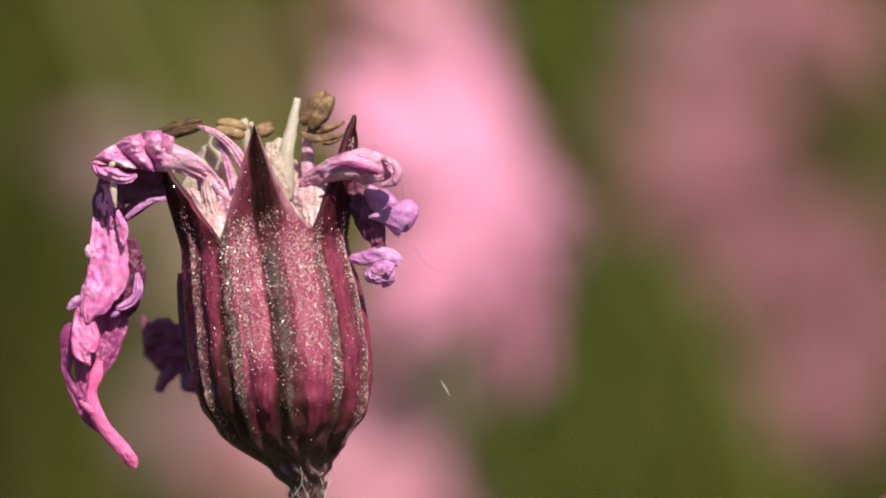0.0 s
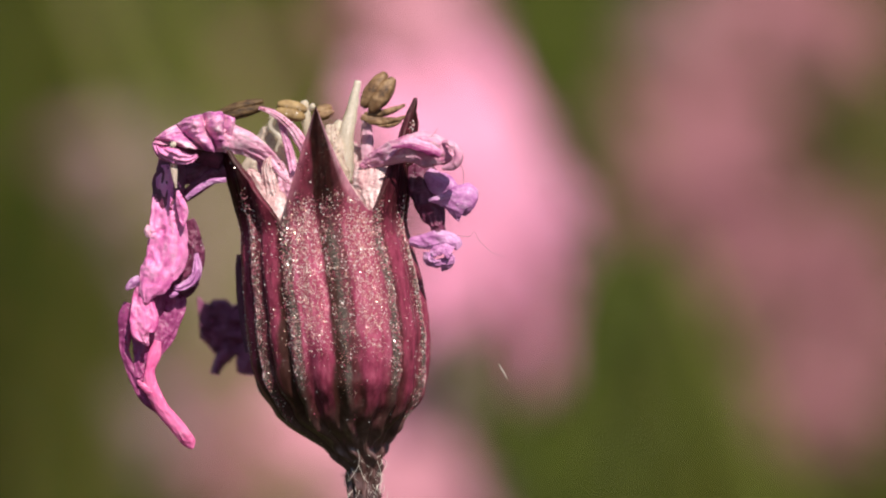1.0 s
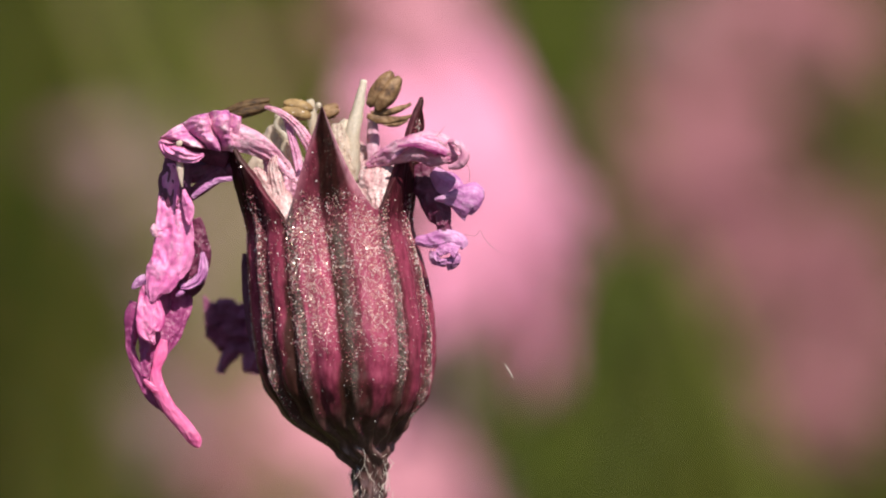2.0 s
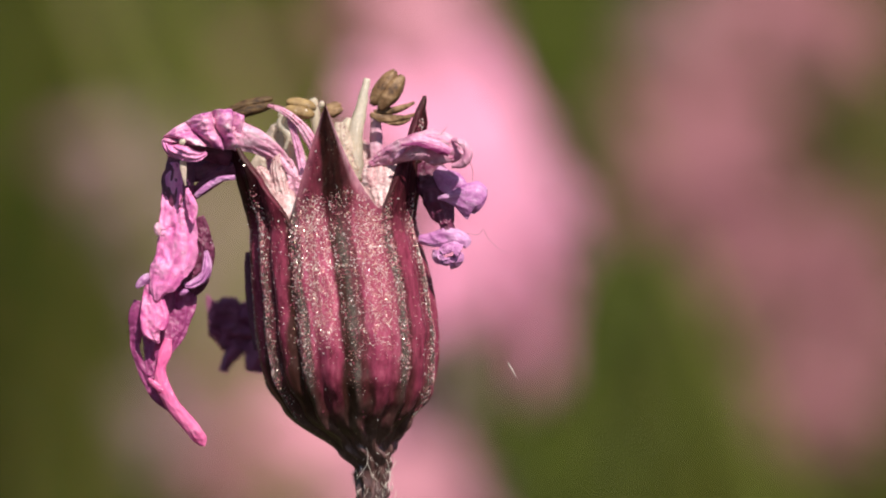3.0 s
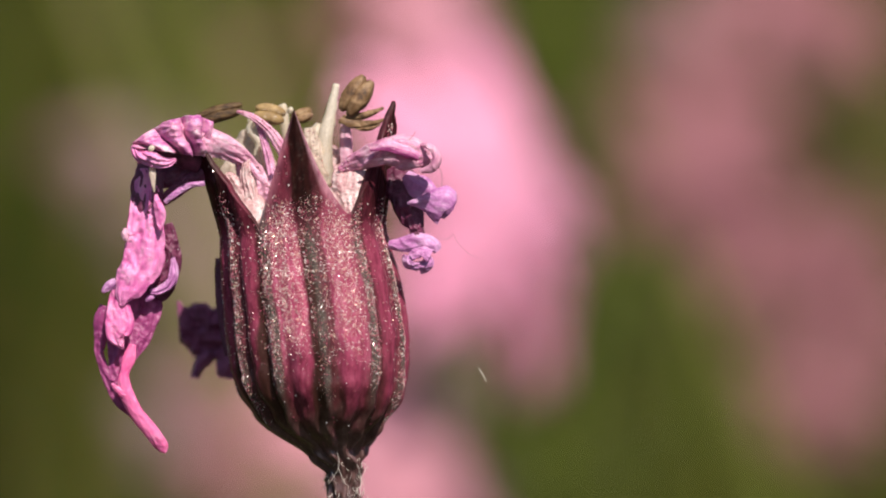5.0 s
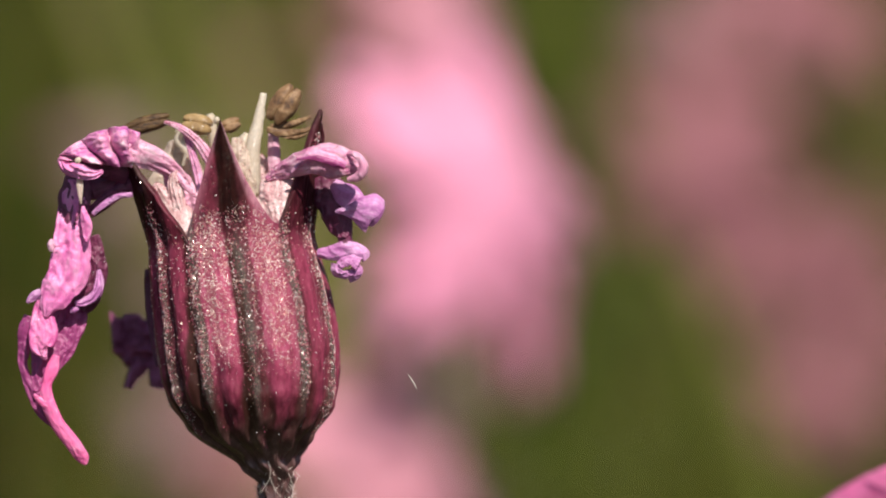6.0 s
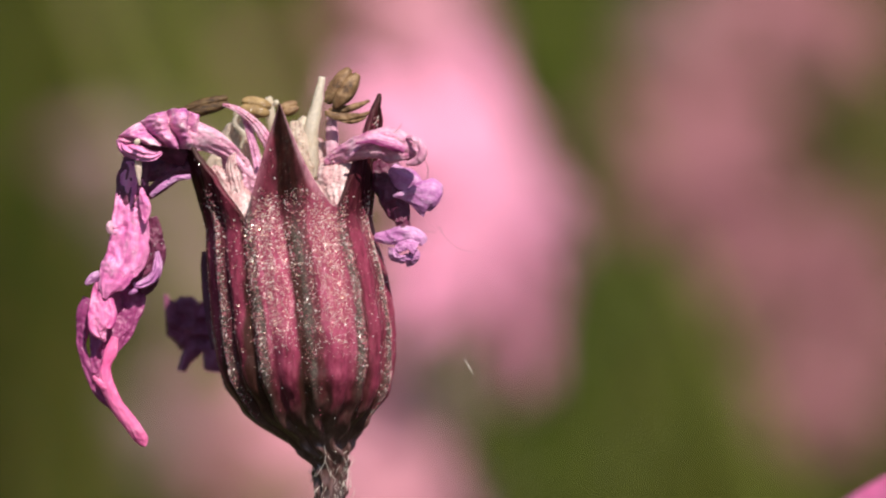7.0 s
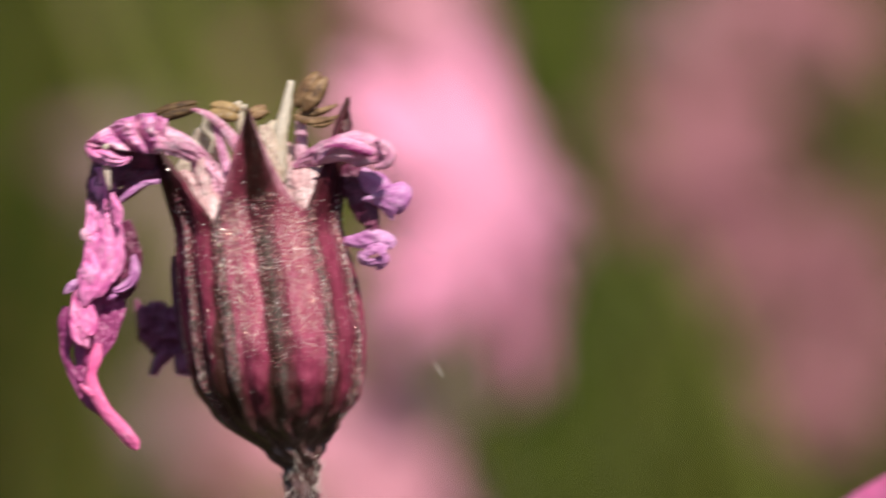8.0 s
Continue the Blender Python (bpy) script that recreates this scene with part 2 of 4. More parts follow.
def gland_material():
    """Clear sticky beads: skin-coloured where they do not flash, each flashing in its own tint."""
    m, nodes, links, bsdf = material("gland")
    island = nodes.new("ShaderNodeNewGeometry").outputs["Random Per Island"]
    links.new(ramp(nodes, links, island, [(0.0, (0.34, 0.05, 0.10)), (0.58, (0.50, 0.12, 0.19)), (0.70, (0.70, 0.47, 0.34)), (0.84, (0.86, 0.78, 0.72)), (1.0, (0.93, 0.91, 0.90))]), bsdf.inputs["Base Color"])
    links.new(ramp(nodes, links, island, [(0.0, (1.0, 0.72, 0.62)), (0.25, (1.0, 0.86, 0.52)), (0.5, (1.0, 0.97, 0.90)), (0.75, (0.86, 1.0, 0.88)), (1.0, (1.0, 0.84, 0.90))]), bsdf.inputs["Specular Tint"])
    bsdf.inputs["Roughness"].default_value = 0.22
    bsdf.inputs["IOR"].default_value = 2.0
    return m


GLAND = gland_material()


def grass_material():
    m, nodes, links, bsdf = material("grass_blade")
    geo = nodes.new("ShaderNodeNewGeometry")
    base = ramp(nodes, links, geo.outputs["Random Per Island"], [(0.0, (0.026, 0.047, 0.003)), (0.45, (0.046, 0.070, 0.005)), (0.78, (0.085, 0.080, 0.010)), (1.0, (0.18, 0.11, 0.04))])
    patch = noise_node(nodes, links, 2.2, 3, 0.5)
    base = blend(nodes, links, 0.8, base, ramp(nodes, links, patch, [(0.35, (0.45, 0.6, 0.3)), (0.65, (1.0, 0.95, 0.9))]), "MULTIPLY")
    links.new(base, bsdf.inputs["Base Color"])
    bsdf.inputs["Roughness"].default_value = 0.75
    bsdf.inputs["Specular IOR Level"].default_value = 0.12
    return m


GRASS = grass_material()


def soil_material():
    m, nodes, links, bsdf = material("meadow_soil")
    a = noise_node(nodes, links, 1.5, 5, 0.6)
    b = noise_node(nodes, links, 30, 5, 0.6)
    col = ramp(nodes, links, a, [(0.3, (0.045, 0.06, 0.015)), (0.5, (0.09, 0.085, 0.03)), (0.7, (0.16, 0.11, 0.06))])
    col = blend(nodes, links, 0.5, col, ramp(nodes, links, b, [(0.3, (0.4, 0.4, 0.4)), (0.7, (1, 1, 1))]), "MULTIPLY")
    links.new(col, bsdf.inputs["Base Color"])
    bsdf.inputs["Roughness"].default_value = 0.9
    bumped(nodes, links, bsdf, b, 0.6, 0.01)
    return m


# ---- mesh helpers ----
def mesh_of(name, verts, faces, mat, smooth=True):
    me = bpy.data.meshes.new(name)
    me.from_pydata([tuple(v) for v in verts], [], faces)
    if smooth:
        me.polygons.foreach_set("use_smooth", [True] * len(me.polygons))
    me.materials.append(mat)
    me.update()
    return me


def part(name, me, parent, label=""):
    ob = new(name, me)
    ob.parent = parent
    return tagged(ob, label) if label else ob


def joined(pieces):
    """Several (verts, faces) as one."""
    verts, faces = [], []
    for v, f in pieces:
        o = len(verts)
        verts += list(v)
        faces += [tuple(i + o for i in q) for q in f]
    return verts, faces


def glide(points, n):
    """n places along a smooth curve through the points (tuples of any length)."""
    p = np.array(points, float)
    p = np.vstack([2 * p[0] - p[1], p, 2 * p[-1] - p[-2]])
    out = []
    for s in np.linspace(0, len(points) - 1 - 1e-9, n):
        i = int(s)
        t = s - i
        a, b, c, d = p[i:i + 4]
        out.append(0.5 * (2 * b + (c - a) * t + (2 * a - 5 * b + 4 * c - d) * t * t + (3 * b - a - 3 * c + d) * t ** 3))
    return np.array(out)


def tube(points, n=24, sides=8, unit=U, wobble=0.0):
    """A tapered tube through (x, z, y, radius) steps."""
    rows = glide(points, n)
    verts, faces = [], []
    for i, (x, z, y, r) in enumerate(rows):
        j, k = max(i - 1, 0), min(i + 1, n - 1)
        t = Vector((rows[k][0] - rows[j][0], rows[k][2] - rows[j][2], rows[k][1] - rows[j][1])).normalized()
        s = t.cross(Vector((0.13, 1, 0.07))).normalized()
        w = t.cross(s)
        for c in range(sides):
            g = 2 * math.pi * c / sides
            rr = r * (1 + wobble * noise.noise(Vector((x * 0.06 + 9 * c, z * 0.06, 3.0))))
            verts.append((Vector((x, y, z)) + (s * math.cos(g) + w * math.sin(g)) * rr) * unit)
    for i in range(n - 1):
        for c in range(sides):
            d = (c + 1) % sides
            faces.append((i * sides + c, i * sides + d, (i + 1) * sides + d, (i + 1) * sides + c))
    faces += [tuple(reversed(range(sides))), tuple(range((n - 1) * sides, n * sides))]
    return verts, faces


def ribbon(steps, n=100, m=22, crumple=6.0, grain=0.024, ragged=0.15, thick=2.2, seed=0.0, pleat=0.0, gather=0.0, unit=U):
    """A crumpled strip of petal through steps (x, z, y, half width, twist in degrees, cup in degrees)."""
    rows = glide(steps, n)
    span = sum(math.dist(rows[i][:3], rows[i + 1][:3]) for i in range(n - 1))
    top, bottom = [], []
    for i, (x, z, y, w, twist, cup) in enumerate(rows):
        j, k = max(i - 1, 0), min(i + 1, n - 1)
        t = Vector((rows[k][0] - rows[j][0], rows[k][2] - rows[j][2], rows[k][1] - rows[j][1])).normalized()
        s = t.cross(Vector((0, 1, 0)))
        s = s.normalized() if s.length > 0.05 else Vector((1, 0, 0))
        f = s.cross(t).normalized()
        if f.y > 0:
            f = -f
        g = radians(twist)
        s, f = s * math.cos(g) + f * math.sin(g), f * math.cos(g) - s * math.sin(g)
        c = radians(cup) + 1e-4
        for q in range(m + 1):
            v = 2 * q / m - 1
            edge = 1 + ragged * (2 * noise.noise(Vector((i / n * span * 0.022, math.copysign(5, v), seed))) + 0.5 * noise.noise(Vector((i / n * span * 0.09, math.copysign(9, v), seed))))
            ww = max(w, 0.3) * edge
            px, pz = ww * math.sin(c * v) / c, ww * (1 - math.cos(c * v)) / c
            base = Vector((x, y, z)) + s * px - f * pz
            u = i / n * span
            key = Vector((u * grain * 0.8, v * w * grain * 1.6 + seed * 3.1, seed * 7.3 + u * grain * 0.3))
            bend = key + Vector((noise.noise(key * 0.6), noise.noise(key * 0.6 + Vector((5, 5, 5))), 0)) * 0.5
            d = crumple * (1.2 * noise.noise(key * 0.7) + 1.5 * (0.3 - abs(noise.noise(bend * 0.9 + Vector((4, 9, 1))))) + 1.1 * (0.3 - abs(noise.noise(bend * 2.0))) + 0.65 * (0.3 - abs(noise.noise(bend * 4.2))) + 0.25 * (0.3 - abs(noise.noise(bend * 9.0)))) + 0.3 * noise.noise(key * 6.0)
            if gather:
                d += gather * (0.8 + 0.7 * noise.noise(key * 0.9 + Vector((7, 7, 7)))) * (abs(math.sin(math.pi * (u * 0.024 + v * 0.5 + 0.5 * noise.noise(key * 0.6)))) ** 0.6 * 2 - 1)
            d += pleat * (abs(((v * 1.6 + 0.8 * noise.noise(key * 0.6)) % 1.0) - 0.5) * 4 - 1)
            side = s * (crumple * 0.5 * noise.noise(key + Vector((31, 7, 5))))
            taper = min(1.0, 3.2 * min(i, n - 1 - i) / n + 0.35)
            top.append((base + f * (d * taper + thick / 2) + side) * unit)
            bottom.append((base + f * (d * taper - thick / 2) + side) * unit)
    faces, r, o = [], m + 1, len(top)
    for i in range(n - 1):
        for q in range(m):
            a = i * r + q
            faces.append((a, a + 1, a + r + 1, a + r))
            faces.append((o + a, o + a + r, o + a + r + 1, o + a + 1))
        a, b = i * r, i * r + m
        faces.append((a, a + r, o + a + r, o + a))
        faces.append((b + r, b, o + b, o + b + r))
    for q in range(m):
        a, b = q, (n - 1) * r + q
        faces.append((a + 1, a, o + a, o + a + 1))
        faces.append((b, b + 1, o + b + 1, o + b))
    return top + bottom, faces


# ---- setting ----
def ground():
    n = 40
    xs = np.sign(np.linspace(-1, 1, n)) * np.abs(np.linspace(-1, 1, n)) ** 3 * 300
    verts = [(x, y, 0.02 * noise.noise(Vector((x, y, 0))) if abs(x) + abs(y) < 20 else 0.0) for y in xs for x in xs]
    faces = [(j * n + i, j * n + i + 1, (j + 1) * n + i + 1, (j + 1) * n + i) for j in range(n - 1) for i in range(n - 1)]
    tagged(new("ground", mesh_of("ground", verts, faces, soil_material())), "uneven meadow soil with moss and dry litter", "ground", kind="structure")


def grass():
    rng = np.random.default_rng(5)
    count = 95000
    away, turn = 0.02 + 9.0 * rng.random(count) ** 0.8, rng.random(count) * 2 * math.pi
    x, y = away * np.sin(turn), away * np.cos(turn)
    hgt = np.where(away < 0.95, 0.05 + 0.13 * rng.random(count), 0.16 + 0.22 * rng.random(count) ** 1.5)
    lean = rng.normal(0, 0.25, (count, 2))
    wid = 0.0022 + 0.003 * rng.random(count)
    yaw = rng.random(count) * math.pi
    dx, dy = np.cos(yaw) * wid, np.sin(yaw) * wid
    base = np.stack([x, y, np.full(count, -0.02)], 1)
    mid = base + np.stack([lean[:, 0] * hgt * 0.3, lean[:, 1] * hgt * 0.3, hgt * 0.6], 1)
    tip = base + np.stack([lean[:, 0] * hgt, lean[:, 1] * hgt, hgt], 1)
    off = np.stack([dx, dy, np.zeros(count)], 1)
    verts = np.stack([base - off, base + off, mid + off * 0.8, mid - off * 0.8, tip], 1).reshape(-1, 3)
    i = np.arange(count)[:, None] * 5
    faces = [tuple(q) for q in (i + np.array([[0, 1, 2, 3]])).tolist()] + [tuple(q) for q in (i + np.array([[3, 2, 4]])).tolist()]
    tagged(new("grass", mesh_of("grass", verts.tolist(), faces, GRASS, False)), "tall mixed green and dry meadow grass", "grass", kind="stuff")


ground()
grass()


# ---- the withered flower ----
# axis of the calyx and its radius, by the height above the receptacle
CENTRE = [(-12000, 40), (-90, 17), (-42, 20), (-12, 19), (8, -2), (28, -3), (58, -19), (88, -14), (128, -21), (158, -22), (208, -26), (258, -31), (308, -38), (358, -45), (408, -52), (460, -52), (700, -52)]
RADIUS = [(-12000, 36), (-90, 24), (-42, 26), (-12, 37), (8, 48), (28, 59), (58, 104), (88, 128), (108, 139), (128, 150), (158, 154), (208, 160), (258, 158), (308, 157), (358, 151), (408, 144), (460, 151), (700, 155)]
# the ten ribs: angle from the viewer's side, how high the crest stands, and how dark its two flanks are (pigment and
# painted shade)
RIB_ANGLES = [-184, -134, -95, -57, -27, 6, 41, 70, 105, 141, 176]
RIB_CREST = [1.0, 1.0, 1.0, 1.15, 0.9, 0.5, 0.8, 1.0, 1.0, 1.0, 1.0]
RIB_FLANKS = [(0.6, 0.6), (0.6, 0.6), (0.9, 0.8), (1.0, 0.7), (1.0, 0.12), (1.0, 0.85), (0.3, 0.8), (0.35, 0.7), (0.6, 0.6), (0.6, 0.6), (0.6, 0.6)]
# tooth: its middle and its two sides (angles), height of the tip, how far the tip leans across and back, bluntness of each side, and whether it has dried dark
TEETH = [(2, -30, 38, 614, -16, 26, 1.0, 1.75, False), (72, 38, 108, 630, 18, 0, 1.1, 0.62, True), (145, 108, 182, 500, -20, -30, 1.0, 1.0, False), (-143, -178, -104, 500, 20, -30, 1.0, 1.0, False), (-67, -104, -30, 556, -40, -20, 0.85, 0.80, True)]


def of(table, h):
    return float(np.interp(h, [p[0] for p in table], [p[1] for p in table]))


def softly(table, h, s=12):
    return sum(of(table, h + d) for d in (-s, -s / 2, 0, s / 2, s)) / 5


def clamped(v):
    return min(max(v, 0.0), 1.0)


def rib_at(theta):
    """The nearest rib and how far the place is from it, in spans between ribs (half a span: the middle of a panel)."""
    phase = float(np.interp(theta, RIB_ANGLES, range(len(RIB_ANGLES))))
    k = round(phase)
    return k, phase - k


def calyx_place(theta, h, inset=0.0):
    """A place on the calyx: theta in degrees from the viewer's side, h above the receptacle."""
    k, d = rib_at(theta)
    crest_height = RIB_CREST[k]
    sunk = RIB_FLANKS[k][0 if d < 0 else 1]
    low = 1 - clamped((h - 60) / 260)
    body = clamped((h - 10) / 60)
    fade = 1 - clamped((h - 380) / 120) * 0.6
    wob = 1 + 0.012 * noise.noise(Vector((theta * 0.05, h * 0.02, 1)))
    r = softly(RADIUS, h) * wob
    ridge = math.exp(-(d / 0.17) ** 2)
    groove = math.exp(-((abs(d) - 0.25) / 0.11) ** 2)
    crest = math.exp(-(d / 0.035) ** 2)
    r += body * fade * ((6.0 + 4.0 * low) * crest_height * ridge - (1.0 + 3.0 * sunk + 4 * low) * groove + 4.0 * math.cos(2 * math.pi * (d - 0.5)) + 1.0 * crest)
    r += (1 - body) * 7 * noise.noise(Vector((theta * 0.035, h * 0.05, 4))) + low * low * 6.5 * noise.noise(Vector((theta * 0.055, h * 0.034, 9))) + 1.8 * noise.noise(Vector((theta * 0.30, h * 0.012, 7))) + 1.1 * noise.noise(Vector((theta * 0.6, h * 0.06, 2)))
    # swollen feet of the ribs
    r += 15 * math.exp(-((h - 40 - 22 * noise.noise(Vector((k * 2.7, 1, 1)))) / 17) ** 2) * math.exp(-(d / 0.24) ** 2)
    r += 11 * math.exp(-((h - 2 - 16 * noise.noise(Vector((k * 1.9, 5, 1)))) / 11) ** 2) * math.exp(-((d + 0.15) / 0.25) ** 2)
    r -= inset
    g = radians(theta)
    return softly(CENTRE, h) + r * math.sin(g), -r * math.cos(g)


def rib_tones(theta, h):
    """How dark the skin is there (rib pigment, and shade painted on flanks and left panel), and how much of the grey
    bloom of a rib's crest it has.
    """
    k, d = rib_at(theta)
    ragged = 0.07 * noise.noise(Vector((theta * 0.22, h * 0.015, 3))) + 0.04 * noise.noise(Vector((theta * 0.5, h * 0.05, 8)))
    # on the left panel the painted shade reaches higher
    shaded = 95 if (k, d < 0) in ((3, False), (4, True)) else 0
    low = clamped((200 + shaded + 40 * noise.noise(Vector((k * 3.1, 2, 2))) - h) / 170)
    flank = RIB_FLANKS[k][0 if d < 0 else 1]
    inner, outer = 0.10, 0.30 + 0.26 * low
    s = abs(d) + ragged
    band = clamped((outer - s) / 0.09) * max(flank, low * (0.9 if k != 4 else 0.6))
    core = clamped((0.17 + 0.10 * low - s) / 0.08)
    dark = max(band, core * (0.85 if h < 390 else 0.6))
    grey = clamped((inner + (0.0 if k == 5 else 0.03) - s) / 0.07) * clamped((h - 55) / 90)
    return dark, grey


def rim(theta):
    for middle, start, stop, tip, lean, depth, before, after, dried in TEETH:
        for turn in (theta, theta - 360, theta + 360):
            if start <= turn <= stop:
                e = (turn - middle) / (stop - middle) if turn > middle else (middle - turn) / (middle - start)
                foot = 414 + 30 * math.sin(radians(theta - 5))
                return foot, tip, lean, depth, e, after if turn > middle else before, dried
    return 418, 420, 0, 0, 1.0, 1.0, False


def gland_cover(theta, h):
    """How thickly the glands stand there: along the ribs and on the two sunlit front panels."""
    k, d = rib_at(theta)
    wave = 26 * noise.noise(Vector((theta * 0.06, 4, 4)))
    start = 50 if k in (3, 7) else 105
    on_rib = 0.62 * math.exp(-(d / 0.15) ** 2) * (0.02 + 0.98 * clamped((h - start + wave) / 80))
    if k == 5:
        on_rib *= 0.35
    flank = RIB_FLANKS[k][0 if d < 0 else 1] * math.exp(-((abs(d) - 0.23) / 0.08) ** 2)
    front = clamped((theta + 25) / 5) * clamped((38 - theta) / 5)
    panel = front * clamped((h - 165 + wave) / 90) * (1 - 0.92 * flank) * (1 - 0.9 * math.exp(-(d / 0.16) ** 4) if k == 5 else 1.0)
    sparse = 0.04 if h > 170 else 0.004
    return max(on_rib, panel, sparse) * max(clamped((466 + wave - h) / 55), 0.35 if theta > 50 and h > 530 else 0.015)


def calyx(parent):
    cols, low_rows, high_rows = 360, 84, 38
    names = ("rib", "grey", "heart", "margin", "deep", "neck", "glint", "gloss")
    verts, grid, tones = [], [], {q: [] for q in names}
    for shell in (0, 1):
        rows = []
        for i in range(low_rows + high_rows):
            row = []
            for c in range(cols):
                theta = -180 + 360 * c / cols
                foot, tip, lean, depth, e, power, dried = rim(theta)
                edge = max(1 - e, 0.0) ** power
                top = foot + (tip - foot) * edge
                if i < low_rows:
                    h = -130 + (380 + 130) * i / (low_rows - 1)
                else:
                    h = 380 + (top - 380) * (i - low_rows + 1) / high_rows
                f = clamped((h - foot) / (tip - foot))
                x, y = calyx_place(theta, h, shell * (7.0 + 26.0 * f * (1 - f) if dried else 7.0 * (1 - 0.5 * f)))
                x += lean * f ** 1.3
                y += depth * f ** 1.5 + 10 * f * math.sin(e * 3)
                verts.append(Vector((x, y, h)) * U)
                across = e / max(1 - f ** (1 / power), 0.02)
                fray = 0.05 * noise.noise(Vector((theta * 0.3, h * 0.03, 6)))
                heart = max(clamped((0.31 - e + fray) / 0.14) * clamped((h - 385) / 70), clamped((f - 0.70) / 0.14), (0.35 if theta > 2 else 0.6) * clamped((0.86 - across) / 0.3) * clamped(f * 3))
                if dried:
                    heart = max(0.5 * heart, clamped((h - 385) / 45) * (0.8 if across < 0.65 else 0.62 if theta > 0 else 0.45))
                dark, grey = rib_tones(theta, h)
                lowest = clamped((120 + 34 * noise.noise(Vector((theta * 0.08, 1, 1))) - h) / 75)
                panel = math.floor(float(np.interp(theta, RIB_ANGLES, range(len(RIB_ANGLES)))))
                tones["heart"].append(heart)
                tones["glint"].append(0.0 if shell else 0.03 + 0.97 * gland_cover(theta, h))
                # all but the two sunlit front panels are darkened, as their shade
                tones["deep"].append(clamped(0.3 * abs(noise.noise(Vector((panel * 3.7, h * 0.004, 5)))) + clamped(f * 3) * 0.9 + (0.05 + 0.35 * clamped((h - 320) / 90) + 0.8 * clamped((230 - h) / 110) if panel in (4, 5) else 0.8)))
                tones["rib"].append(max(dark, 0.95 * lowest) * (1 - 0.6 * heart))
                tones["grey"].append(grey * (1 - heart) * (1 - 0.6 * lowest))
                neck = clamped((92 + 40 * noise.noise(Vector((theta * 0.1, h * 0.03, 3))) - h) / 60)
                tones["neck"].append(neck)
                tones["gloss"].append(0.12 + 0.35 * neck + 0.25 * clamped((270 - h) / 130) - 0.10 * heart)
                tones["margin"].append((0.05 if dried else 0.8) if shell else (0.0 if dried else 0.55 if theta > 2 else 0.22) * clamped((across - 0.66) / 0.3) * clamped(f * 4))
                row.append(len(verts) - 1)
            rows.append(row)
        grid.append(rows)
    faces = []
    total = low_rows + high_rows
    for shell in (0, 1):
        for i in range(total - 1):
            for c in range(cols):
                d = (c + 1) % cols
                q = (grid[shell][i][c], grid[shell][i][d], grid[shell][i + 1][d], grid[shell][i + 1][c])
                faces.append(q if shell == 0 else tuple(reversed(q)))
    for c in range(cols):
        d = (c + 1) % cols
        faces.append((grid[0][-1][c], grid[0][-1][d], grid[1][-1][d], grid[1][-1][c]))
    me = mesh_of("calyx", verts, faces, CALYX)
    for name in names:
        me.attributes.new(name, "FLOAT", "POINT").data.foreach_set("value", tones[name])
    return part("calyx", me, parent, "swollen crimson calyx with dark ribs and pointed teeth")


def glands(parent):
    """Tiny glossy glands that sparkle on ribs and panels."""
    rng = random.Random(11)
    verts, faces = [], []
    made = 0
    while made < 24000:
        theta, h = rng.uniform(-95, 100), rng.uniform(15, 590)
        if rng.random() > gland_cover(theta, h):
            continue
        clump = noise.noise(Vector((theta * 0.16, h * 0.045, 2))) + 0.5 * noise.noise(Vector((theta * 0.5, h * 0.14, 9)))
        if rng.random() > 0.66 + 0.8 * clump:
            continue
        foot, tip, lean, depth, e, power, dried = rim(theta)
        if h > foot + (tip - foot) * max(1 - e, 0) ** power - 6:
            continue
        x, y = calyx_place(theta, h)
        f = clamped((h - foot) / (tip - foot))
        x += lean * f ** 1.3
        y += depth * f ** 1.5 + 10 * f * math.sin(e * 3)
        g = radians(theta)
        out = Vector((math.sin(g), -math.cos(g), 0.1)).normalized()
        r = rng.choice((0.42, 0.46, 0.52, 0.6, 0.7, 0.85, 1.1)) * rng.uniform(0.85, 1.15) * (1.2 if h > 320 else 1.0)
        c = Vector((x, y, h)) + out * r * 0.5
        out = (out + Vector((rng.gauss(0, 0.35), rng.gauss(0, 0.35), rng.gauss(0, 0.35)))).normalized()
        a = out.cross(Vector((rng.uniform(-1, 1), rng.uniform(-1, 1), rng.uniform(-1, 1)))).normalized()
        b = out.cross(a)
        o = len(verts)
        verts += [(c + v * r * rng.uniform(0.8, 1.3)) * U for v in (a, b, -a, -b, out, -out)]
        faces += [tuple(o + i for i in t) for t in ((0, 1, 4), (1, 2, 4), (2, 3, 4), (3, 0, 4), (1, 0, 5), (2, 1, 5), (3, 2, 5), (0, 3, 5))]
        made += 1
    ob = part("glandular_coating", mesh_of("glandular_coating", verts, faces, GLAND, False), parent, "tiny glistening pale glands")
    tagged(ob, kind="stuff")


